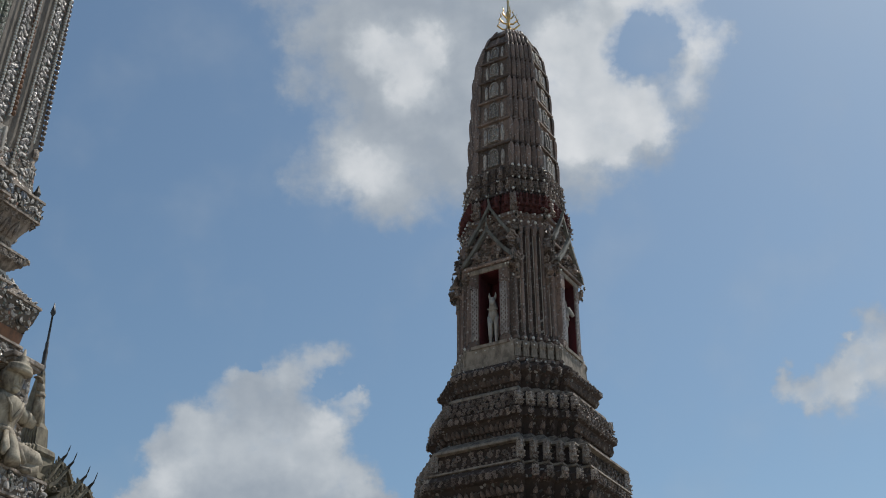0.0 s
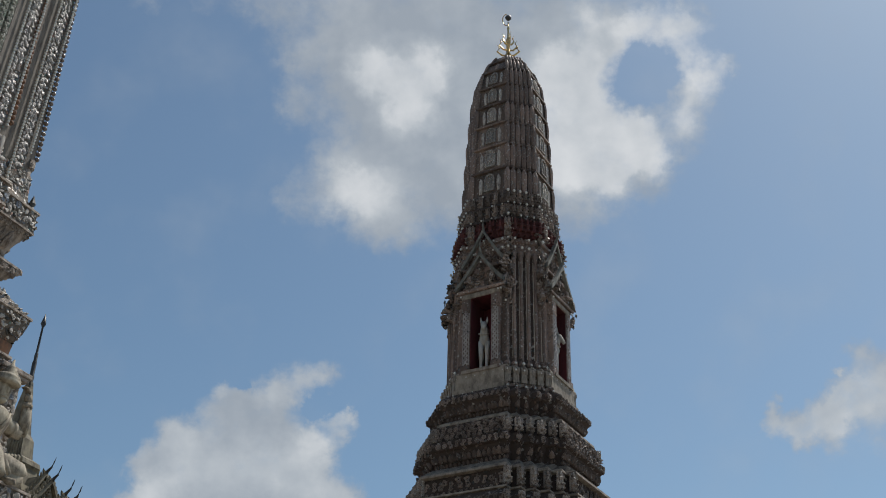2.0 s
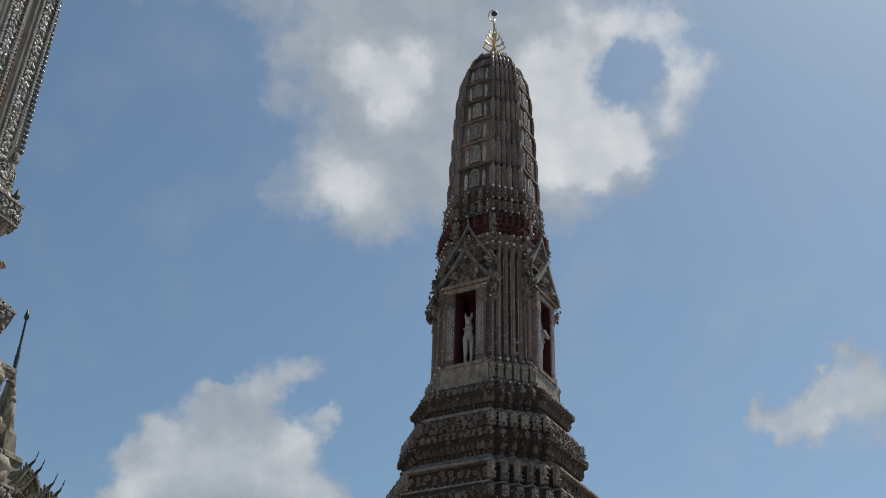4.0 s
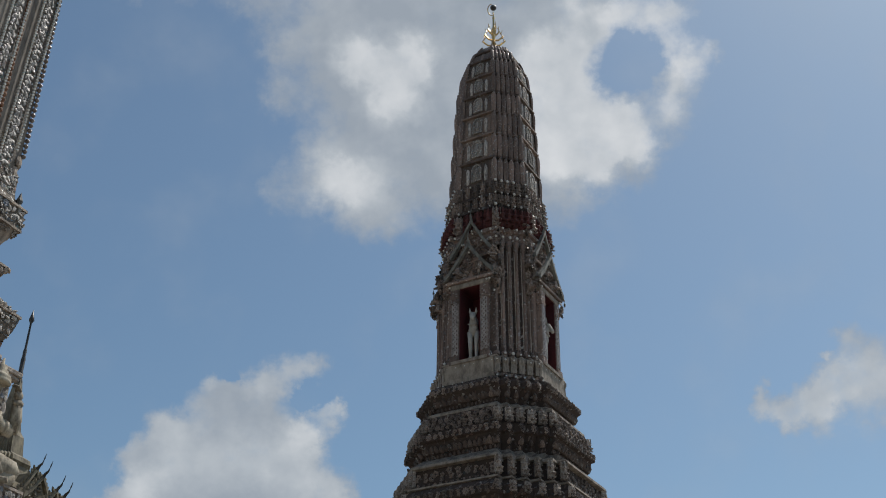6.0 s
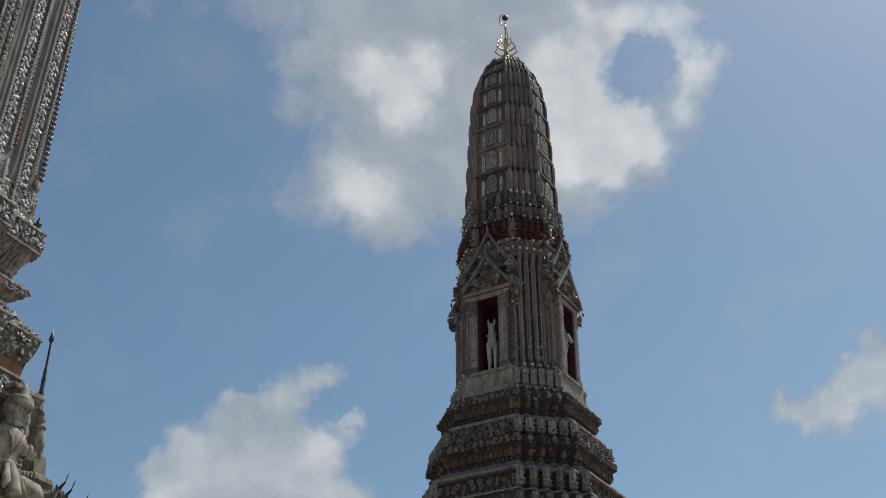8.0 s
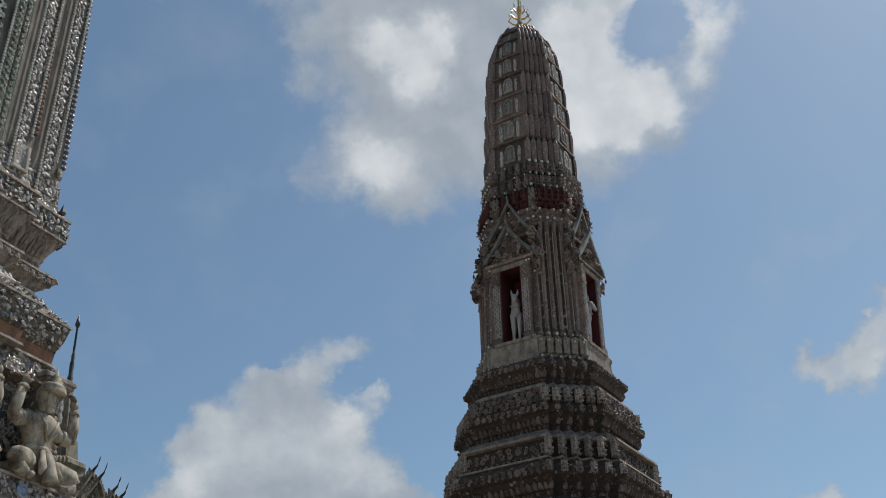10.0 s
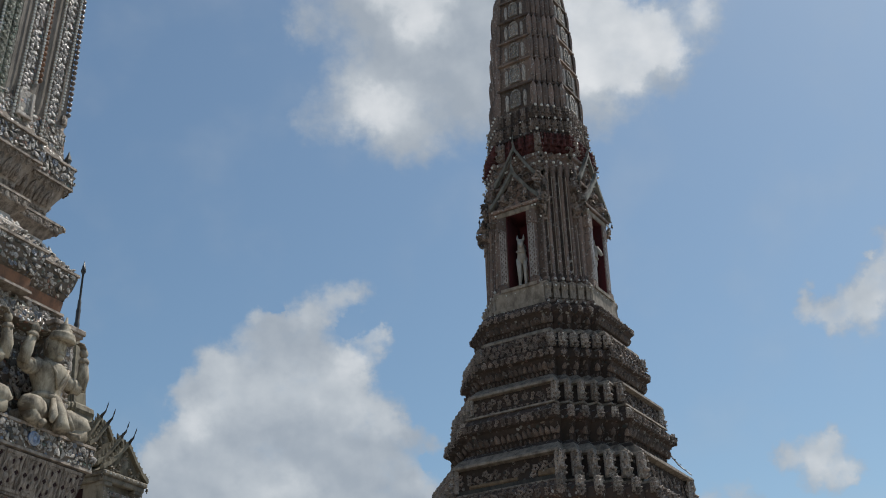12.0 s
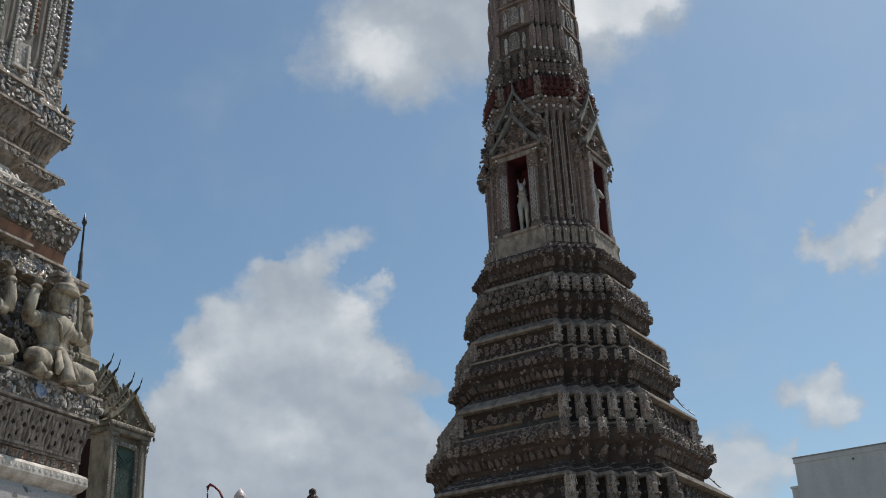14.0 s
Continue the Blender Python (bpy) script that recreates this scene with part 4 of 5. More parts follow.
def main_row(o, z, spacing, scale, start=0.12, length=3.2, tilt=0.0, step=0.2):
    """Poses along the tower's side that the path looks along: on the set-back corner face, on the outer face, and round the corner."""
    found, end, inner = [], 6.0 + o, 5.05 + o
    y = end - start
    while y > inner + 0.06:
        found.append(facing(6.0 + o, y, z, 0, scale, tilt))
        y -= spacing
    y = inner - start if step else y
    while y > inner - length:
        found.append(facing(6.0 + step + o, y, z, 0, scale, tilt))
        y -= spacing
    if step:
        found.append(facing(6.1 + o, inner, z, 90, scale, tilt))
    x = 6.0 + o - start
    while x > 5.05 + o:
        found.append(facing(x, 6.0 + o, z, 90, scale, tilt))
        x -= spacing
    return found


part("cob", main_loft([(56, -5.4), (54, -4.2), (50, -3.4), (40, -2.4), (34, -1.9), (33.8, -1.6), (33, -1.6)]), M_MAIN, MAIN)
part("neck", main_loft([(33.0, -1.8), (30.0, -1.4), (29.8, -1.0), (29.0, -1.0), (28.8, -0.8), (27.0, -0.7)]), M_MAIN, MAIN)
part("shaft", main_loft([(27.0, -0.52), (20.0, -0.40), (13.9, -0.40), (13.5, -0.42)]), M_SHAFT, MAIN, "tall shaft with mosaic strips and bead lines")
part("shaft_foot", main_loft([(13.62, -0.40), (13.56, -0.38), (13.2, -0.37), (13.1, -0.36), (12.96, -0.30)]), M_MAIN, MAIN)
part("ledge", main_loft([(12.96, -0.32), (12.9, -0.26), (12.84, -0.21), (12.46, -0.20), (12.42, -0.24)]), M_MAIN, MAIN)
part("cove", main_loft([(12.42, -0.24), (12.34, -0.28), (12.16, -0.38), (12.0, -0.46), (11.88, -0.48)]), M_MAINSTONE, MAIN)
part("string_course", main_loft([(11.88, -0.47), (11.80, -0.45), (11.70, -0.29), (11.54, -0.29), (11.48, -0.38), (11.40, -0.47)]), M_MAINSTONE, MAIN)
part("white_slope", main_loft([(11.40, -0.47), (11.34, -0.46), (11.16, -0.29), (11.12, -0.29)]), M_WHITE, MAIN, "pale whitewashed sloping ledge")
part("carved_fascia", main_loft([(11.12, -0.27), (10.84, -0.03), (10.76, 0.0), (10.72, 0.0), (10.5, -0.05), (10.34, -0.12), (10.3, -0.16)]), M_MAIN, MAIN)
part("terracotta_band", main_loft([(10.3, -0.16), (10.28, -0.13), (10.04, -0.16), (10.02, -0.2)]), M_RUST, MAIN, "rust-brown terracotta band")
part("wall", main_loft([(10.02, -0.3), (9.6, -0.28), (9.4, -0.34), (7.7, -0.34)], 0), M_MAIN, MAIN)
part("sloping_band", main_loft([(10.04, -0.22), (10.0, -0.16), (9.66, -0.02), (9.6, -0.02), (9.56, -0.2)], 0), M_MAIN, MAIN, "sloping band of lilac-white mosaic")
pilaster = part("corner_pilaster", Shape().box(5.4, 6.0, 5.62, 6.12, 7.7, 9.66, bevel=0.02), M_MAIN, MAIN)
part("canopy_slab", Shape().box(5.4, 6.15, 5.50, 6.15, 9.64, 9.7, bevel=0.012).box(5.4, 6.18, 5.46, 6.18, 9.7, 9.79, bevel=0.015), M_MAINSTONE, pilaster)
part("figure_ledge", main_loft([(7.78, -0.1), (7.76, 0.36), (7.73, 0.41), (7.42, 0.41), (7.38, 0.36), (7.36, 0.34)], 0), M_MAIN, MAIN)
part("lower_cove", main_loft([(7.36, 0.36), (7.3, 0.34), (7.0, 0.28), (6.76, 0.2), (6.7, 0.2)], 0), M_TIER, MAIN)
part("panel_band", main_loft([(6.7, 0.18), (6.68, 0.22), (6.54, 0.22), (6.52, 0.24)], 0), M_MAINSTONE, MAIN)
part("white_ledge", main_loft([(6.54, 0.24), (6.5, 0.32), (6.46, 0.35), (6.34, 0.35), (6.26, 0.29), (6.2, 0.2)], 0), M_WHITE, MAIN, "whitewashed projecting ledge")
part("bowl_band", main_loft([(6.2, 0.2), (6.1, 0.27), (5.9, 0.28), (5.5, 0.2), (5.2, 0.1)], 0), M_BOWL, MAIN, "pinkish white mosaic band")
part("base", main_loft([(5.2, 0.1), (5.1, 0.5), (4.7, 0.6), (4.6, 0.4), (1.4, 0.5), (1.3, 0.9), (-0.1, 0.9)], 0), M_MAINSTONE, MAIN)

for z, o, step in ((12.86, -0.17, 0.2), (12.44, -0.19, 0.2), (11.70, -0.26, 0.2), (10.79, 0.03, 0.2), (10.04, -0.1, 0.2), (7.77, 0.44, 0), (7.39, 0.42, 0), (6.72, 0.25, 0)):
    part("cap_moulding", main_loft([(z + 0.03, o - 0.12), (z + 0.025, o - 0.005), (z - 0.02, o), (z - 0.03, o - 0.06)], step), M_MAINSTONE, MAIN)

NEAR = (0.4, 0.9, 0.0)                  # the end of the long side, in the tower's own axes
# broken porcelain pressed into the mortar: irregular chips in five colours, close together
chips = {"white": [], "grey": [], "blue": [], "dark": [], "curl": []}


def press_chips(o, z0, z1, o1, tilt, size, step, length=2.6):
    """Rows of chips up a band from z0 to z1, whose offset goes from o to o1."""
    rows = max(1, round((z1 - z0) / (size * 0.8)))
    for r in range(rows):
        f = (r + 0.5) / rows
        for m in main_row(o + (o1 - o) * f, z0 + (z1 - z0) * f, size * 0.86, 1.0, size * random.uniform(0.3, 0.8), length, tilt, step):
            kind = random.choices(("white", "grey", "blue", "dark", "curl"), (0.30, 0.24, 0.10, 0.20, 0.16))[0]
            g = size * random.uniform(0.7, 1.25)
            tipped = m @ pose(0, random.uniform(-0.3, 0.3) * size, random.uniform(-0.3, 0.3) * size, random.uniform(-180, 180), random.uniform(-14, 14), random.uniform(-14, 14))
            chips[kind].append(tipped @ Matrix.Diagonal((g * 0.5, g * random.uniform(0.6, 1.0), g, 1)) @ pose(0, 0, -0.5 if kind != "curl" else 0))


press_chips(-0.195, 12.5, 12.82, -0.20, 0, 0.115, 0.2)
press_chips(-0.37, 12.98, 13.58, -0.38, 0, 0.10, 0.2)
press_chips(-0.01, 10.78, 11.1, -0.25, 36, 0.12, 0.2)
press_chips(-0.10, 10.36, 10.76, 0.01, -13, 0.13, 0.2)
press_chips(-0.01, 9.66, 10.0, -0.15, 20, 0.10, 0)
press_chips(0.42, 7.46, 7.74, 0.42, 0, 0.115, 0)
press_chips(-0.33, 7.9, 9.5, -0.33, 0, 0.17, 0, 2.4)
for z in np.arange(7.95, 9.6, 0.105):
    for y in (5.68, 5.78, 5.88, 5.98, 6.07):
        kind = random.choice(("white", "grey", "dark", "curl", "blue"))
        g = random.uniform(0.08, 0.13)
        chips[kind].append(facing(6.0, y, float(z), 0, (g * 0.4, g, g)) @ pose(0, 0, 0, random.uniform(-180, 180), 0, 0) @ pose(0, 0, -0.5 if kind != "curl" else 0))
scatter("white_chip", PETAL, M_FLORAL, chips["white"], MAIN, NEAR, "broken white porcelain leaf")
scatter("grey_chip", PETAL, M_LEAF, chips["grey"], MAIN, NEAR, "grey porcelain leaf")
scatter("blue_chip", FLOWER, M_BLUECHIP, chips["blue"], MAIN, NEAR, "blue-grey porcelain flower", limit=120)
scatter("dark_chip", PETAL, M_DARKCHIP, chips["dark"], MAIN, NEAR, "dark green-brown glazed chip")
scatter("scroll_tile", SCROLL, M_FLORAL, chips["curl"], MAIN, NEAR, "curling white porcelain leaf")

arches = main_row(-0.45, 12.02, 0.2, (0.16, 0.22, 0.34), 0.14, 3.2, 32)
for o, z, size, step in ((-0.28, 11.55, 0.13, 0.2), (0.22, 6.55, 0.12, 0)):
    arches += main_row(o, z, size * 1.5, (size * 0.5, size, size), 0.1, 3.2, 0, step)
course_curls = [m @ pose(0, 0, 0, random.uniform(-50, 50), 0, 0) for m in main_row(-0.29, 11.61, 0.13, (0.09, 0.13, 0.13), 0.08, 3.2) + main_row(-0.24, 12.36, 0.15, (0.08, 0.12, 0.1), 0.08, 3.2, 20) + main_row(-0.47, 11.9, 0.15, (0.1, 0.12, 0.12), 0.08, 3.2)]
scatter("course_scroll", SCROLL, M_MAINSTONE, course_curls, MAIN, NEAR)
scatter("cove_petal", PETAL, M_MAINSTONE, arches, MAIN, NEAR)
bosses = [m @ pose(0.22, 0, 0.42) for m in main_row(-0.45, 12.02, 0.2, (0.16, 0.22, 0.34), 0.14, 3.2, 32)]
scatter("cove_boss", KNOB, M_MAINSTONE, [m @ Matrix.Diagonal((0.4, 0.36, 0.5, 1)) for m in bosses], MAIN, NEAR, "", True)


def carved_panel_shape():
    """A framed stucco panel with a four-lobed flower and curled leaves, one unit high and 0.96 wide."""
    s = Shape()
    s.box(-0.3, 0.06, -0.48, 0.48, 0.0, 1.0)
    for z in (0.0, 0.92):
        s.box(0.0, 0.2, -0.48, 0.48, z, z + 0.08)
    for side in (-1, 1):
        s.tube([(0.1, side * 0.44, 0.06), (0.14, side * 0.36, 0.3), (0.14, side * 0.45, 0.5), (0.14, side * 0.36, 0.7), (0.1, side * 0.44, 0.94)], 0.055, 5)
        for up in (-1, 1):
            s.ball((0.08, side * 0.17, 0.5 + up * 0.2), 0.14, 0.13, 0.15, 8, 4)
            s.tube([(0.1, 0.0, 0.5 + up * 0.40), (0.16, side * 0.12, 0.5 + up * 0.36), (0.1, side * 0.24, 0.5 + up * 0.40)], 0.035, 5)
    s.ball((0.1, 0, 0.5), 0.14, 0.09, 0.09, 8, 4)
    return s


panels = main_row(0.235, 6.75, 0.40, (0.16, 0.40, 0.60), 0.2, 3.2, 14, 0)
scatter("carved_panel", carved_panel_shape(), M_MAINSTONE, panels, MAIN, NEAR, "weathered grey panel carved with a four-lobed flower")
# raised near-black lozenges paint the shade of the carving's holes
hole_shades = [m @ pose(0.055, y, 0.5 + z) @ Matrix.Diagonal((0.3, 0.12, 0.12, 1)) @ pose(0, 0, 0, 45, 0, 0) for m in panels for y, z in ((0, 0.24), (0, -0.24), (0.28, 0), (-0.28, 0), (0.28, 0.36), (-0.28, -0.36))]
scatter("dark_inlay", Shape().box(-0.2, 0.1, -0.5, 0.5, -0.5, 0.5), M_MAROON, hole_shades, MAIN, NEAR, "dark lozenge painting the shade of a carved hole")
carved = []
for m in main_row(0.22, 6.61, 0.22, (0.14, 0.13, 0.13), 0.1, 3.2, 0, 0):
    carved.append(m @ pose(0, 0, 0, random.uniform(-30, 30), 0, 0))
scatter("carved_scroll", SCROLL, M_MAINSTONE, carved, MAIN, NEAR)
scatter("terracotta_block", BLOCK, M_RUST, main_row(0.205, 6.555, 0.22, (0.06, 0.1, 0.12), 0.21, 3.2, 0, 0), MAIN, NEAR, "small terracotta block")
teeth = main_row(0.345, 6.385, 0.12, (0.05, 0.09, 0.065), 0.06, 3.2, 0, 0) + main_row(-0.33, 11.2, 0.12, (0.06, 0.09, 0.12), 0.06, 3.2, -30)
scatter("ledge_tooth", PETAL, M_WHITE, teeth, MAIN, NEAR)
part("corner_spike", Shape().lathe([(0.05, 12.84), (0.075, 12.92), (0.04, 12.98), (0.065, 13.05), (0.0, 13.24)], 8, pose(5.70, 5.70, 0)), M_IRON, MAIN, "dark corner spike")
part("course_end", Shape().lathe([(0.04, 0), (0.06, 0.05), (0.05, 0.09), (0.07, 0.12), (0.02, 0.15)], 8, pose(5.68, 5.69, 11.60, 0, 60, 45)), M_MAINSTONE, MAIN, "worn knob at the end of the course")
medallion = part("medallion", Shape().lathe([(0.0, 0.0), (0.115, 0.0), (0.115, 0.04), (0.08, 0.06), (0.07, 0.03), (0.03, 0.06), (0.0, 0.06)], 14, pose(6.42, 5.08, 7.58, 0, 90, 0)), worn("blue_porcelain", (0.16, 0.24, 0.42), (0.45, 0.48, 0.52), 14.0, 0.2), MAIN, "round blue porcelain medallion")

# the shaft's upright strips, which lean a little towards the corner as they rise
leaf_tiles, star_tiles, dark_balls, rust_balls, green_tiles, fine_leaves = [], [], [], [], [], []
white_beads = Shape()
OUTER, INNER = 5.80, 5.60               # the shaft's two faces


def lean(z):
    return 0.048 * (z - 14.0)


def strip(y, width, face, mat, name, label, z0=13.2, z1=21.0, proud=0.05):
    s = Shape()
    a, b = y + lean(z0), y + lean(z1)
    s.mesh([(face - 0.05, a - width / 2, z0), (face + proud, a - width / 2, z0), (face + proud, a + width / 2, z0), (face - 0.05, a + width / 2, z0),
            (face - 0.05, b - width / 2, z1), (face + proud, b - width / 2, z1), (face + proud, b + width / 2, z1), (face - 0.05, b + width / 2, z1)],
           [(0, 3, 2, 1), (4, 5, 6, 7), (0, 1, 5, 4), (1, 2, 6, 5), (2, 3, 7, 6), (3, 0, 4, 7)])
    part(name, s, mat, MAIN, label)


def bead_line(y, face, proud=0.06, size=0.029, z0=13.1, z1=20.0):
    z = z0
    while z < z1:
        white_beads.ball((face + proud, y + lean(z), z), size, size, size * 1.15, 6, 3)
        z += size * 2.5


for y, face in ((5.24, INNER), (4.40, OUTER), (2.2, OUTER), (1.2, OUTER)):
    strip(y, 0.28, face, M_MAIN, "mosaic_strip", "pale mosaic strip of leaf tiles", proud=0.03)
    z = 13.6
    while z < 19.5:
        for side in (-1, 1):
            at = facing(face + 0.03, y + lean(z) + side * 0.062, z + 0.03 * side, 0, (0.07, 0.085, 0.15))
            (leaf_tiles if random.random() < 0.6 else fine_leaves).append(at @ pose(0, 0, 0, side * 40 + random.uniform(-25, 25), random.uniform(-10, 10), 0))
            at = facing(face + 0.03, y + lean(z) + side * 0.09, z + 0.085 - 0.02 * side, 0, (0.06, 0.075, 0.11))
            (fine_leaves if random.random() < 0.6 else leaf_tiles).append(at @ pose(0, 0, 0, side * 130 + random.uniform(-30, 30), random.uniform(-10, 10), 0))
        if random.random() < 0.6:
            star_tiles.append(facing(face + 0.035, y + lean(z) + random.uniform(-0.04, 0.04), z + 0.11, 0, (0.12, 0.11, 0.11)) @ pose(0, 0, 0, random.uniform(0, 40), 0, 0))
        z += 0.155
    bead_line(y - 0.175, face, z0=13.1 if face == OUTER else 13.25)
    bead_line(y + 0.175, face, z0=14.0)
strip(4.06, 0.12, OUTER, M_SHAFT, "brown_fillet", "", proud=0.02)
for i in range(52):
    z = 14.0 + i * 0.118
    dark_balls.append(facing(5.595, 5.61, z, 45, 0.095))
    if z > 14.1:
        rust_balls.append(facing(OUTER - 0.01, 4.665 + lean(z) * 0.3, z, 20, 0.10))
strip(3.90, 0.17, OUTER, M_GREENCOL, "green_column", "green and cream mosaic column", proud=0.03)
strip(3.69, 0.2, OUTER, M_GREENCOL, "green_column", "green and cream mosaic column", proud=0.08)
for i in range(44):
    z = 13.4 + i * 0.14
    green_tiles.append(facing(OUTER + 0.03, 3.90 + lean(z), z, 0, (0.09, 0.11, 0.13)) @ pose(0, 0, 0, 28, 0, 0))
    green_tiles.append(facing(OUTER + 0.08, 3.66 + lean(z), z + 0.08, 0, (0.1, 0.11, 0.13)) @ pose(0, 0, 0, -35, 0, 0))
    green_tiles.append(facing(OUTER + 0.08, 3.74 + lean(z), z + 0.02, 0, (0.1, 0.09, 0.12)) @ pose(0, 0, 0, 35, 0, 0))
bead_line(3.57, OUTER, 0.09)
scatter("star_tile", FLOWER, M_LEAF, star_tiles, MAIN, NEAR, "small porcelain star tile")
scatter("green_tile", PETAL, M_GREENCOL, green_tiles, MAIN, NEAR, "glazed green and cream tile")
scatter("rust_ball", KNOB, M_RUST, rust_balls, MAIN, NEAR, "rust-brown glazed ball", True)
scatter("leaf_tile", PETAL, M_LEAF, leaf_tiles, MAIN, NEAR, "small porcelain leaf tile")
scatter("white_leaf_tile", PETAL, M_INLAY, fine_leaves, MAIN, NEAR, "small white porcelain leaf tile")
scatter("glazed_ball", KNOB, M_DARKBALL, dark_balls, MAIN, NEAR, "brown glazed ball", True)
part("bead_line", white_beads, M_KNOB, MAIN, "lines of small white porcelain beads", kind="stuff")
pane = part("lattice_window", Shape().box(5.7, OUTER + 0.01, 2.5, 3.50, 14.0, 19.6), M_GREENTILE, MAIN, "green glazed lattice window")
bar = Shape().box(0, 0.05, -0.035, 0.035, -0.68, 0.68).data("lattice_bar", M_GREENTILE)
for i in range(20):
    for sx in (-1, 1):
        part("lattice_bar", bar, M_GREENTILE, pane, m=pose(OUTER + 0.01, 3.0, 14.6 + i * 0.22, sx * 45, 0, 0))

# a framed tablet and the brackets at the shaft's foot
tablet = part("foot_tablet", Shape().box(0, 0.07, -0.16, 0.16, 0, 0.52, pose(OUTER, 4.42, 13.22), 0.015), M_PLAQUE, MAIN, "pale framed tablet")
part("tablet_frame", Shape().box(0.05, 0.11, 0.09, 0.16, 0, 0.5, pose(OUTER, 4.42, 13.22), 0.012).box(0.05, 0.11, -0.18, 0.16, -0.04, 0.03, pose(OUTER, 4.42, 13.22), 0.012), M_WHITE, tablet)
part("foot_bracket", Shape().join(PETAL, facing(5.53, 5.53, 13.5, 45, (0.3, 0.3, 0.3))).join(PETAL, facing(5.56, 5.56, 13.74, 45, (0.3, 0.3, 0.26))), M_MAINSTONE, MAIN)


def kneeling_shape():
    """A kneeling bearer in a crown with both arms raised, facing +x; 1.7 high."""
    s = Shape()
    s.lathe([(0.24, 0.20), (0.26, 0.34), (0.19, 0.50), (0.21, 0.62), (0.29, 0.80), (0.30, 0.88), (0.24, 0.95), (0.10, 1.0), (0.085, 1.08)], 16, Matrix.Diagonal((0.78, 1, 1, 1)))
    s.ball((0.05, 0, 1.20), 0.165, 0.148, 0.205, 16, 10)
    s.ball((0.205, 0, 1.18), 0.03, 0.026, 0.05, 8, 5)
    s.ball((0.17, 0, 1.09), 0.045, 0.06, 0.022, 8, 5)
    s.ball((0.15, 0, 1.04), 0.06, 0.06, 0.04, 8, 5)
    for side in (-1, 1):
        s.ball((0.17, side * 0.062, 1.245), 0.03, 0.042, 0.016, 8, 5)
        s.ball((0.03, side * 0.15, 1.2), 0.035, 0.025, 0.08, 8, 5)
    # tiered crown
    s.lathe([(0.16, 1.27), (0.178, 1.285), (0.178, 1.315), (0.165, 1.33), (0.172, 1.35), (0.15, 1.385), (0.105, 1.41), (0.11, 1.44), (0.07, 1.47), (0.075, 1.50), (0.03, 1.53), (0.012, 1.62)], 16, pose(0.03, 0, 0, 0, 6, 0))
    for side in (-1, 1):
        s.tube([(0.0, side * 0.22, 0.88), (0.02, side * 0.36, 0.81), (0.06, side * 0.52, 0.80)], [0.115, 0.10, 0.09], 10)
        s.tube([(0.06, side * 0.52, 0.79), (0.10, side * 0.53, 0.97), (0.13, side * 0.47, 1.22)], [0.09, 0.082, 0.058], 10)
        s.tube([(0.123, side * 0.487, 1.15), (0.127, side * 0.478, 1.195)], 0.075, 10)
        s.tube([(0.03, side * 0.37, 0.81), (0.035, side * 0.41, 0.808)], 0.115, 10)
        s.ball((0.135, side * 0.455, 1.28), 0.06, 0.065, 0.075, 8, 5)
        for f in range(4):
            s.tube([(0.11 + f * 0.022, side * 0.44, 1.32), (0.10 + f * 0.022, side * 0.40, 1.385), (0.07 + f * 0.02, side * 0.36, 1.40)], [0.02, 0.018, 0.012], 5)
        # wide bent knees, shins folded under
        s.tube([(-0.02, side * 0.12, 0.24), (0.12, side * 0.32, 0.26), (0.22, side * 0.48, 0.22), (0.24, side * 0.52, 0.16)], [0.19, 0.17, 0.145, 0.11], 12)
        s.tube([(0.24, side * 0.5, 0.14), (0.2, side * 0.34, 0.08), (0.14, side * 0.2, 0.06)], [0.11, 0.09, 0.07], 10)
        s.tube([(0.2, side * 0.26, 0.045), (0.36, side * 0.33, 0.035)], [0.06, 0.04], 8)
    # collar, crossed bands, belt and hanging sash
    s.lathe([(0.13, 0.97), (0.20, 0.955), (0.245, 0.925), (0.25, 0.90), (0.20, 0.93)], 16, Matrix.Diagonal((0.86, 1.0, 1, 1)))
    for side in (-1, 1):
        s.tube([(0.17, side * 0.17, 0.92), (0.225, side * 0.09, 0.78), (0.185, 0, 0.6)], 0.022, 6)
    s.lathe([(0.215, 0.44), (0.245, 0.48), (0.215, 0.53)], 16, Matrix.Diagonal((0.84, 1.0, 1, 1)))
    s.tube([(0.19, 0, 0.48), (0.29, 0.0, 0.28), (0.33, 0, 0.1), (0.35, 0, 0.02)], [0.055, 0.08, 0.1, 0.11], 8)
    for side in (-1, 1):
        s.tube([(0.2, side * 0.05, 0.44), (0.31, side * 0.13, 0.2), (0.36, side * 0.2, 0.08)], [0.04, 0.06, 0.03], 6)
    s.box(-0.3, 0.1, -0.35, 0.35, 0.0, 0.28, None, 0.05)
    return s


kneeler_data = kneeling_shape().data("bearer_statue", M_STATUE, True)
for u, v, turn in ((6.18, 5.46, 5), (6.18, 3.74, 2), (6.18, 2.05, 0), (6.18, 0.35, 0), (4.0, 6.18, 90)):
    ob = new("bearer_statue", kneeler_data)
    ob.matrix_basis = pose(-14.819, 15.098, 0, 0, 0, -25) @ pose(u, v, 7.775, 0, 0, turn) @ Matrix.Diagonal((1.12, 1.32, 1.22, 1))
    tagged(ob, "ivory kneeling bearer statue with raised arms on a ledge", "statue", "bearer statues on the ledge")


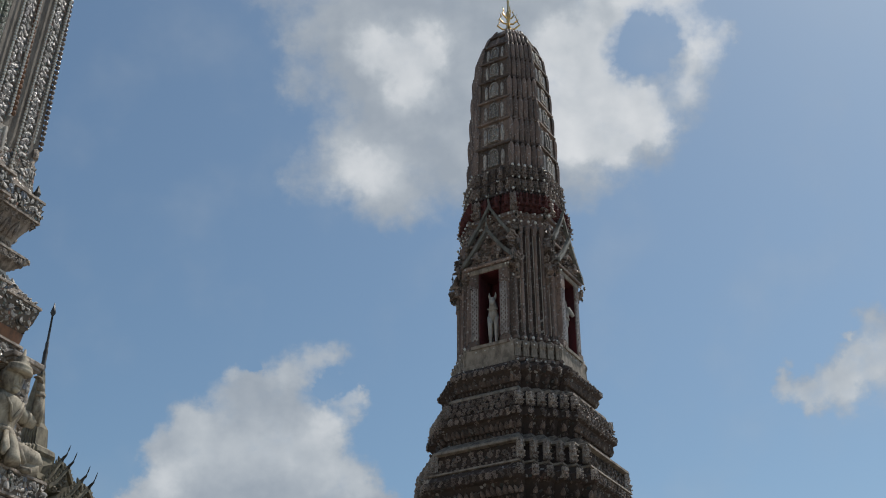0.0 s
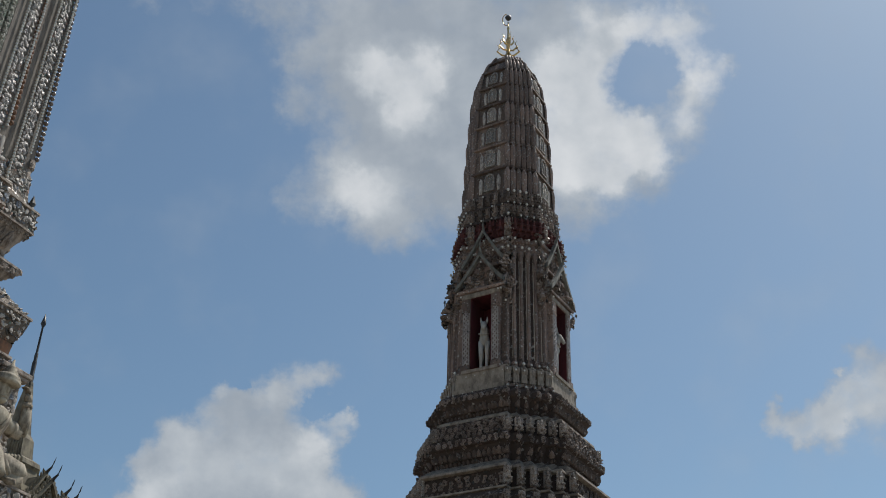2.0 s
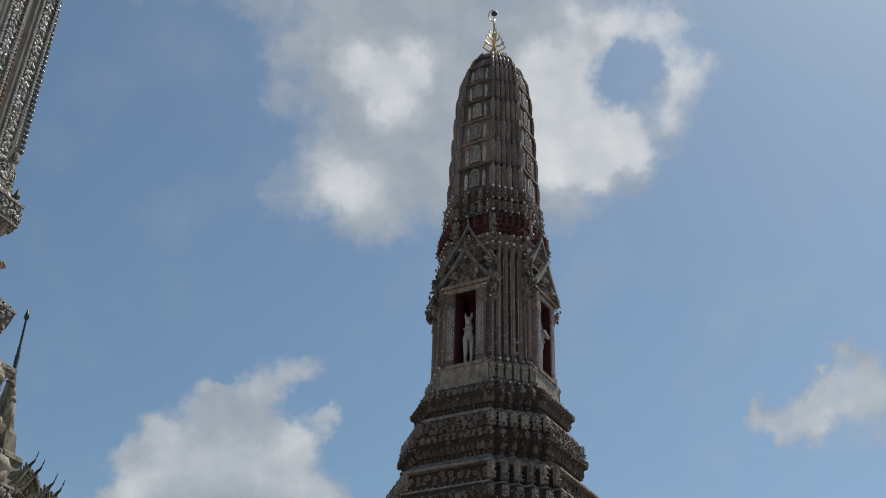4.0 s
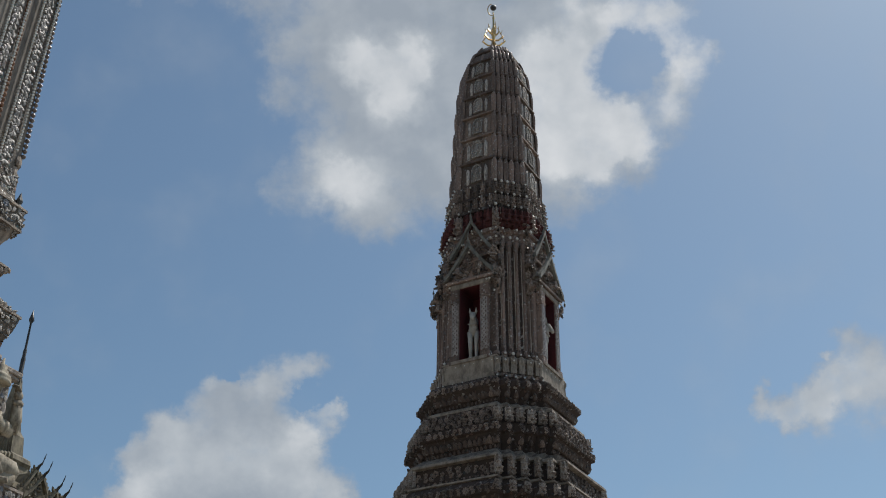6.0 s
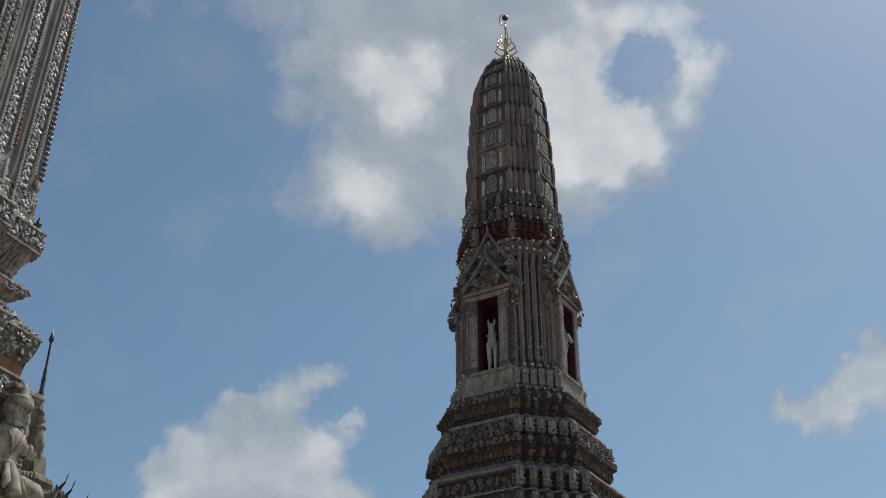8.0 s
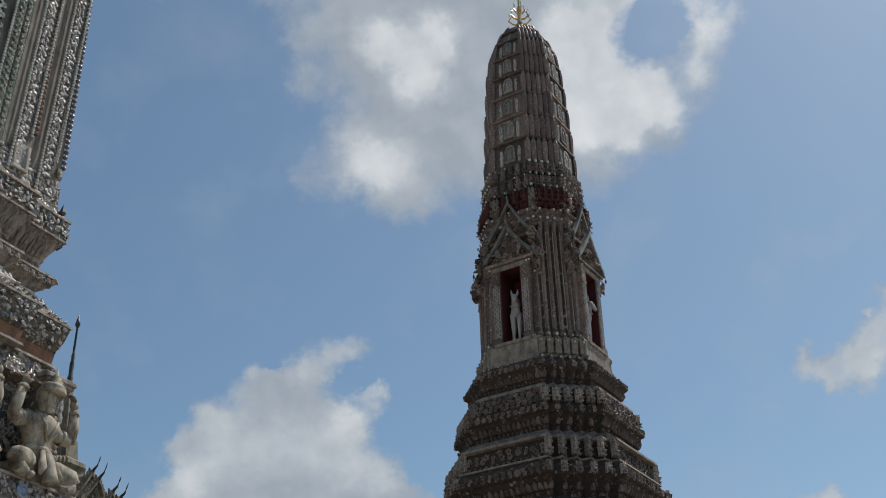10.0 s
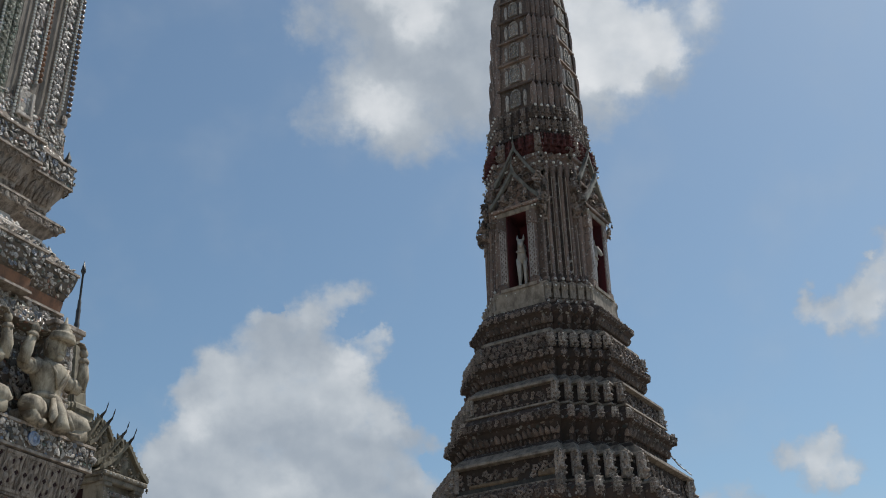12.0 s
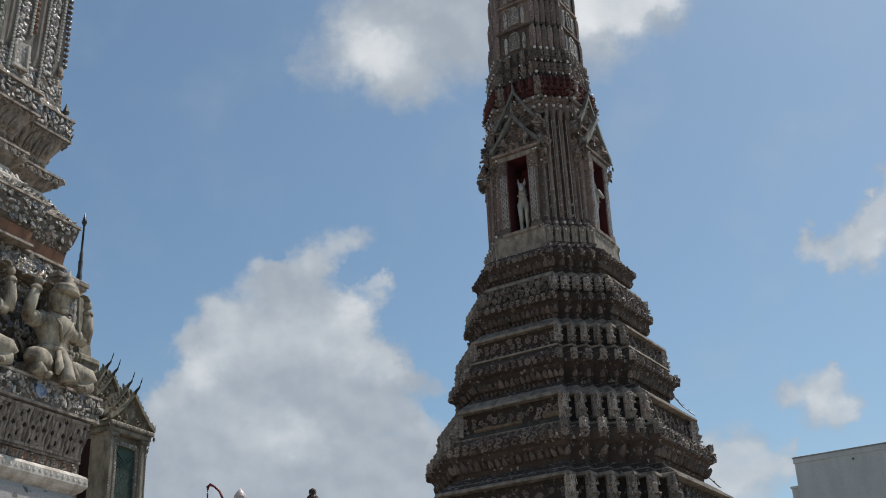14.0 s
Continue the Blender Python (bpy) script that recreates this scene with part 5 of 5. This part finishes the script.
# ---- the pavilion behind ----
PAV = thing("pavilion", pose(-12.94, 35.0, 0, 0, 0, -25), "small stucco pavilion with layered gables, roof horns and a spire", "pavilion")
part("base", Shape().box(-3.4, 3.4, -3.4, 3.4, -0.1, 5.0, bevel=0.1).box(-2.9, 2.9, -2.9, 2.9, 5.0, 7.6, bevel=0.08).box(-3.05, 3.05, -3.05, 3.05, 7.5, 7.9, bevel=0.08), M_PORCH, PAV)
part("core", Shape().box(-1.5, 1.5, -1.5, 1.5, 7.6, 12.4, bevel=0.05), M_PORCH, PAV)
crown = Shape()
crown.rings([[(x * r, y * r, z) for x, y in PLAN] for z, r in ((12.3, 1.55), (12.6, 1.6), (12.7, 1.2), (13.2, 1.12), (13.3, 1.2), (13.5, 1.15), (13.6, 0.85), (14.2, 0.75), (14.3, 0.82), (14.45, 0.78), (14.6, 0.55), (15.2, 0.48), (15.4, 0.36), (16.2, 0.24), (16.8, 0.16), (17.2, 0.1))])
part("crown_roof", crown, M_ROOF, PAV)
part("spire", Shape().lathe([(0.11, 17.0), (0.13, 17.1), (0.085, 17.25), (0.095, 17.4), (0.07, 17.5), (0.075, 17.9), (0.055, 18.0), (0.06, 18.2), (0.04, 18.3), (0.032, 19.2), (0.09, 19.32), (0.07, 19.42), (0.0, 19.72)], 8), M_IRON, PAV, "thin dark metal spire", True)


ROOF_SCROLL = SCROLL.data("leaf_scroll", M_PORCH)
CREST_LEAF = PETAL.data("crest_leaf", M_ROOF)


def pavilion_porch(k):
    m = pose(0, 0, 0, 0, 0, 90 * k)
    porch = part("porch", Shape().box(1.4, 2.45, -0.78, 0.78, 7.8, 11.75), M_PORCH, PAV, "porch with a green lattice window", m=m)
    part("side_panel", Shape().box(1.42, 1.85, -0.80, -0.78, 7.9, 11.5), M_MAROON, porch, "dark maroon side panel")
    for side in (-1, 1):
        post = Shape().box(2.40, 2.62, min(side * 0.52, side * 0.82), max(side * 0.52, side * 0.82), 7.8, 11.55, bevel=0.02).box(2.36, 2.68, min(side * 0.48, side * 0.86), max(side * 0.48, side * 0.86), 11.5, 11.62, bevel=0.02)
        part("post", post, M_PORCH, porch)
        edge = Shape()
        for i in range(44):
            edge.ball((2.625, side * 0.58, 7.9 + i * 0.082), 0.025, 0.025, 0.03, 6, 3)
            edge.ball((2.625, side * 0.76, 7.9 + i * 0.082), 0.025, 0.025, 0.03, 6, 3)
        part("bead_line", edge, M_PLAQUE, porch, kind="stuff")
    part("window_frame", Shape().box(2.45, 2.56, -0.52, -0.40, 7.9, 11.3, bevel=0.015).box(2.45, 2.56, 0.40, 0.52, 7.9, 11.3, bevel=0.015).box(2.45, 2.57, -0.52, 0.52, 11.28, 11.42, bevel=0.015), M_PLAQUE, porch, "pale window frame")
    lattice = part("window_panel", Shape().box(2.45, 2.47, -0.40, 0.40, 7.9, 11.3), M_GREENTILE, porch, "dark green glazed lattice")
    for i in range(24):
        for sx in (-1, 1):
            part("lattice_bar", Shape().box(0, 0.03, -0.025, 0.025, -0.54, 0.54, pose(2.47, 0, 8.35 + i * 0.108, sx * 48, 0, 0)), M_GREENTILE, lattice)
    part("entablature", Shape().box(1.4, 2.70, -0.9, 0.9, 11.62, 11.78, bevel=0.03).box(1.4, 2.76, -0.96, 0.96, 11.78, 11.92, bevel=0.03), M_PORCH, porch)
    part("eave_beads", Shape().join(_bead_row(2.74, -0.9, 0.9, 11.85)), M_KNOB, porch, kind="stuff")
    for low, high, width, front, back, name in ((11.92, 12.85, 0.98, 2.70, 1.2, "front_roof"), (12.1, 13.1, 0.9, 2.38, 0.6, "middle_roof"), (12.85, 13.62, 0.66, 1.78, 0.2, "upper_front_roof"), (12.98, 13.9, 0.6, 1.48, 0.1, "upper_rear_roof")):
        roof = Shape()
        curve = [(1.0, 0.0), (0.72, 0.2), (0.42, 0.5), (0.15, 0.82), (0.0, 1.0)]
        right = [(width * y, low + (high - low) * z) for y, z in curve]
        outline = right + [(-y, z) for y, z in right[:-1][::-1]]
        roof.slab(outline, back, front - 0.1)
        ob = part(name, roof, M_ROOF, porch)
        board = Shape()
        for side in (-1, 1):
            lower = [(side * y, z) for y, z in right]
            upper = []
            for y, z in right[:-1]:
                upper += [(side * (y + 0.03), z + 0.10), (side * (y - 0.06 * width), z + 0.22)]
            upper.append((0, high + 0.16))
            board.slab(lower + upper[::-1], front - 0.1, front + 0.04)
        part("bargeboard", board, M_ROOF, ob, "notched bargeboards")
        part("pediment_flower", Shape().join(FLOWER, facing(front - 0.1, 0, low + 0.42, 0, (0.2, 0.36, 0.36))), M_PORCH, ob)
        for y, z, turn in ((-0.42, 0.16, 40), (0.42, 0.16, -40), (-0.2, 0.2, -20), (0.2, 0.2, 20), (0.0, 0.68, 0)):
            part("leaf_scroll", ROOF_SCROLL, M_PORCH, ob, m=facing(front - 0.1, y * width * 1.4, low + z * (high - low), 0, (0.3, 0.24, 0.24)) @ pose(0, 0, 0, turn, 0, 0))
        for side in (-1, 1):
            for f in (0.08, 0.22, 0.36, 0.5, 0.64, 0.78, 0.92):
                y = float(np.interp(f, [0, 0.2, 0.5, 0.82, 1], [1.0, 0.72, 0.42, 0.15, 0.0])) * width
                part("crest_leaf", CREST_LEAF, M_ROOF, ob, m=facing(front - 0.06, side * y, low + f * (high - low) + 0.12, 0, (0.16, 0.13, 0.17)) @ pose(0, 0, 0, -side * 25, 0, 0))
        part("roof_horn", horn(0.62, pose(front - 0.04, 0, high + 0.0, 0, 30, 0)), M_IRON, ob, "dark upswept roof horn")
        for side in (-1, 1):
            part("eave_horn", horn(0.26, pose(front - 0.02, side * width, low + 0.04, -side * 20, 0, 0)), M_ROOF, ob)
            if name == "front_roof" and k == 0:
                part("roof_bell", Shape().join(BELL, pose(front, side * (width + 0.02), low - 0.22) @ Matrix.Diagonal((0.16, 0.16, 0.2, 1))), M_BRONZE, ob)


def _bead_row(x, y0, y1, z):
    s, y = Shape(), y0
    while y <= y1:
        s.ball((x + 0.02, y, z), 0.03, 0.03, 0.03, 6, 4)
        y += 0.2
    return s


for k in range(4):
    pavilion_porch(k)

# ---- white building beyond ----
HOUSE = thing("white_building", pose(15.9, 60.5, 0, 0, 0, -30), "plain white rendered building with a flat parapet roof", "building")
part("wall", Shape().box(0, 16, 0, 12, -0.1, 16.1, bevel=0.04), M_WALL, HOUSE)
part("parapet", Shape().box(-0.05, 16.05, -0.05, 12.05, 16.05, 16.32, bevel=0.03), M_WALL, HOUSE, "white parapet with a worn edge")
part("coping", Shape().box(-0.08, 7.6, -0.08, 0.3, 16.32, 16.38, bevel=0.015).box(7.4, 16.1, -0.08, 0.3, 16.36, 16.44, bevel=0.015), M_COPING, HOUSE)
part("side_wing", Shape().box(-0.45, 0.02, 0.4, 9, -0.1, 14.9, bevel=0.03).box(-0.5, 0.02, 0.35, 9.05, 14.9, 15.02, bevel=0.02), M_WALL, HOUSE)
part("drain_pipe", Shape().tube([(9.4, -0.08, 0), (9.4, -0.08, 15.2)], 0.06, 8), M_COPING, HOUSE)
part("wall_fixing", Shape().box(2.9, 3.0, -0.06, 0.0, 15.78, 15.88, bevel=0.01), M_IRON, HOUSE)

# ---- lamp and post tops over the terrace wall ----
lamp = thing("lamp_post", pose(-9.0, 40.0, 0), "dark red lamp post with a curved crook", "lamp post")
part("pole", Shape().lathe([(0.16, 0), (0.16, 0.5), (0.07, 0.6), (0.05, 10.7)], 10), M_REDPOLE, lamp)
part("crook", Shape().tube([(0.0, 0, 10.7), (-0.04, 0, 11.0), (-0.16, 0, 11.26), (-0.34, 0, 11.44), (-0.5, 0, 11.52), (-0.58, 0, 11.44), (-0.58, 0, 11.2), (-0.57, 0, 11.0)], [0.05, 0.045, 0.042, 0.042, 0.055, 0.06, 0.03, 0.02], 8), M_REDPOLE, lamp, "", True)
part("shade", Shape().lathe([(0.03, 11.02), (0.08, 10.95), (0.14, 10.72), (0.13, 10.7), (0.02, 10.9)], 10, pose(-0.57, 0, 0)), M_REDPOLE, lamp)
bud = thing("lotus_bud_post", pose(-8.45, 40.0, 0), "pinkish white lotus-bud finial on a slim post", "post")
part("post", Shape().lathe([(0.2, 0), (0.2, 0.4), (0.09, 0.5), (0.08, 10.8)], 10), M_WHITE, bud)
part("bud", Shape().lathe([(0.08, 10.7), (0.2, 10.82), (0.24, 10.95), (0.2, 11.1), (0.1, 11.24), (0.01, 11.34)], 12), M_BUD, bud, "", True)
cap = thing("stone_post", pose(-5.96, 40.0, 0), "dark brown stone post with a rounded finial", "post")
part("post", Shape().box(-0.14, 0.14, -0.14, 0.14, 0, 10.6, bevel=0.02), M_TIER, cap)
part("finial", Shape().lathe([(0.2, 10.5), (0.23, 10.7), (0.2, 10.92), (0.11, 11.0), (0.13, 11.08), (0.12, 11.16), (0.04, 11.22)], 10), M_TIER, cap, "", True)

# stay wires beside the tiers
for u, v, z0, z1 in ((3.16, 1.55, 11.1, 11.8), (3.56, 1.75, 9.0, 9.8)):
    stay = Shape()
    for off in (0, 0.1):
        stay.tube([(u - 0.45, v + off, z1), (u - 0.2, v + off, (z0 + z1) / 2 - 0.03), (u + 0.12, v + off, z0)], 0.014, 5)
    for f in (0.25, 0.5, 0.75):
        stay.tube([(u - 0.45 + f * 0.57, v, z1 + (z0 - z1) * f), (u - 0.45 + f * 0.57, v + 0.1, z1 + (z0 - z1) * f)], 0.01, 5)
    solid("stay_ladder", stay, M_IRON, pose(2.31, 33.0, 0, 0, 0, -31), "thin dark iron ladder leaning on the tower's ledges", "ladder")
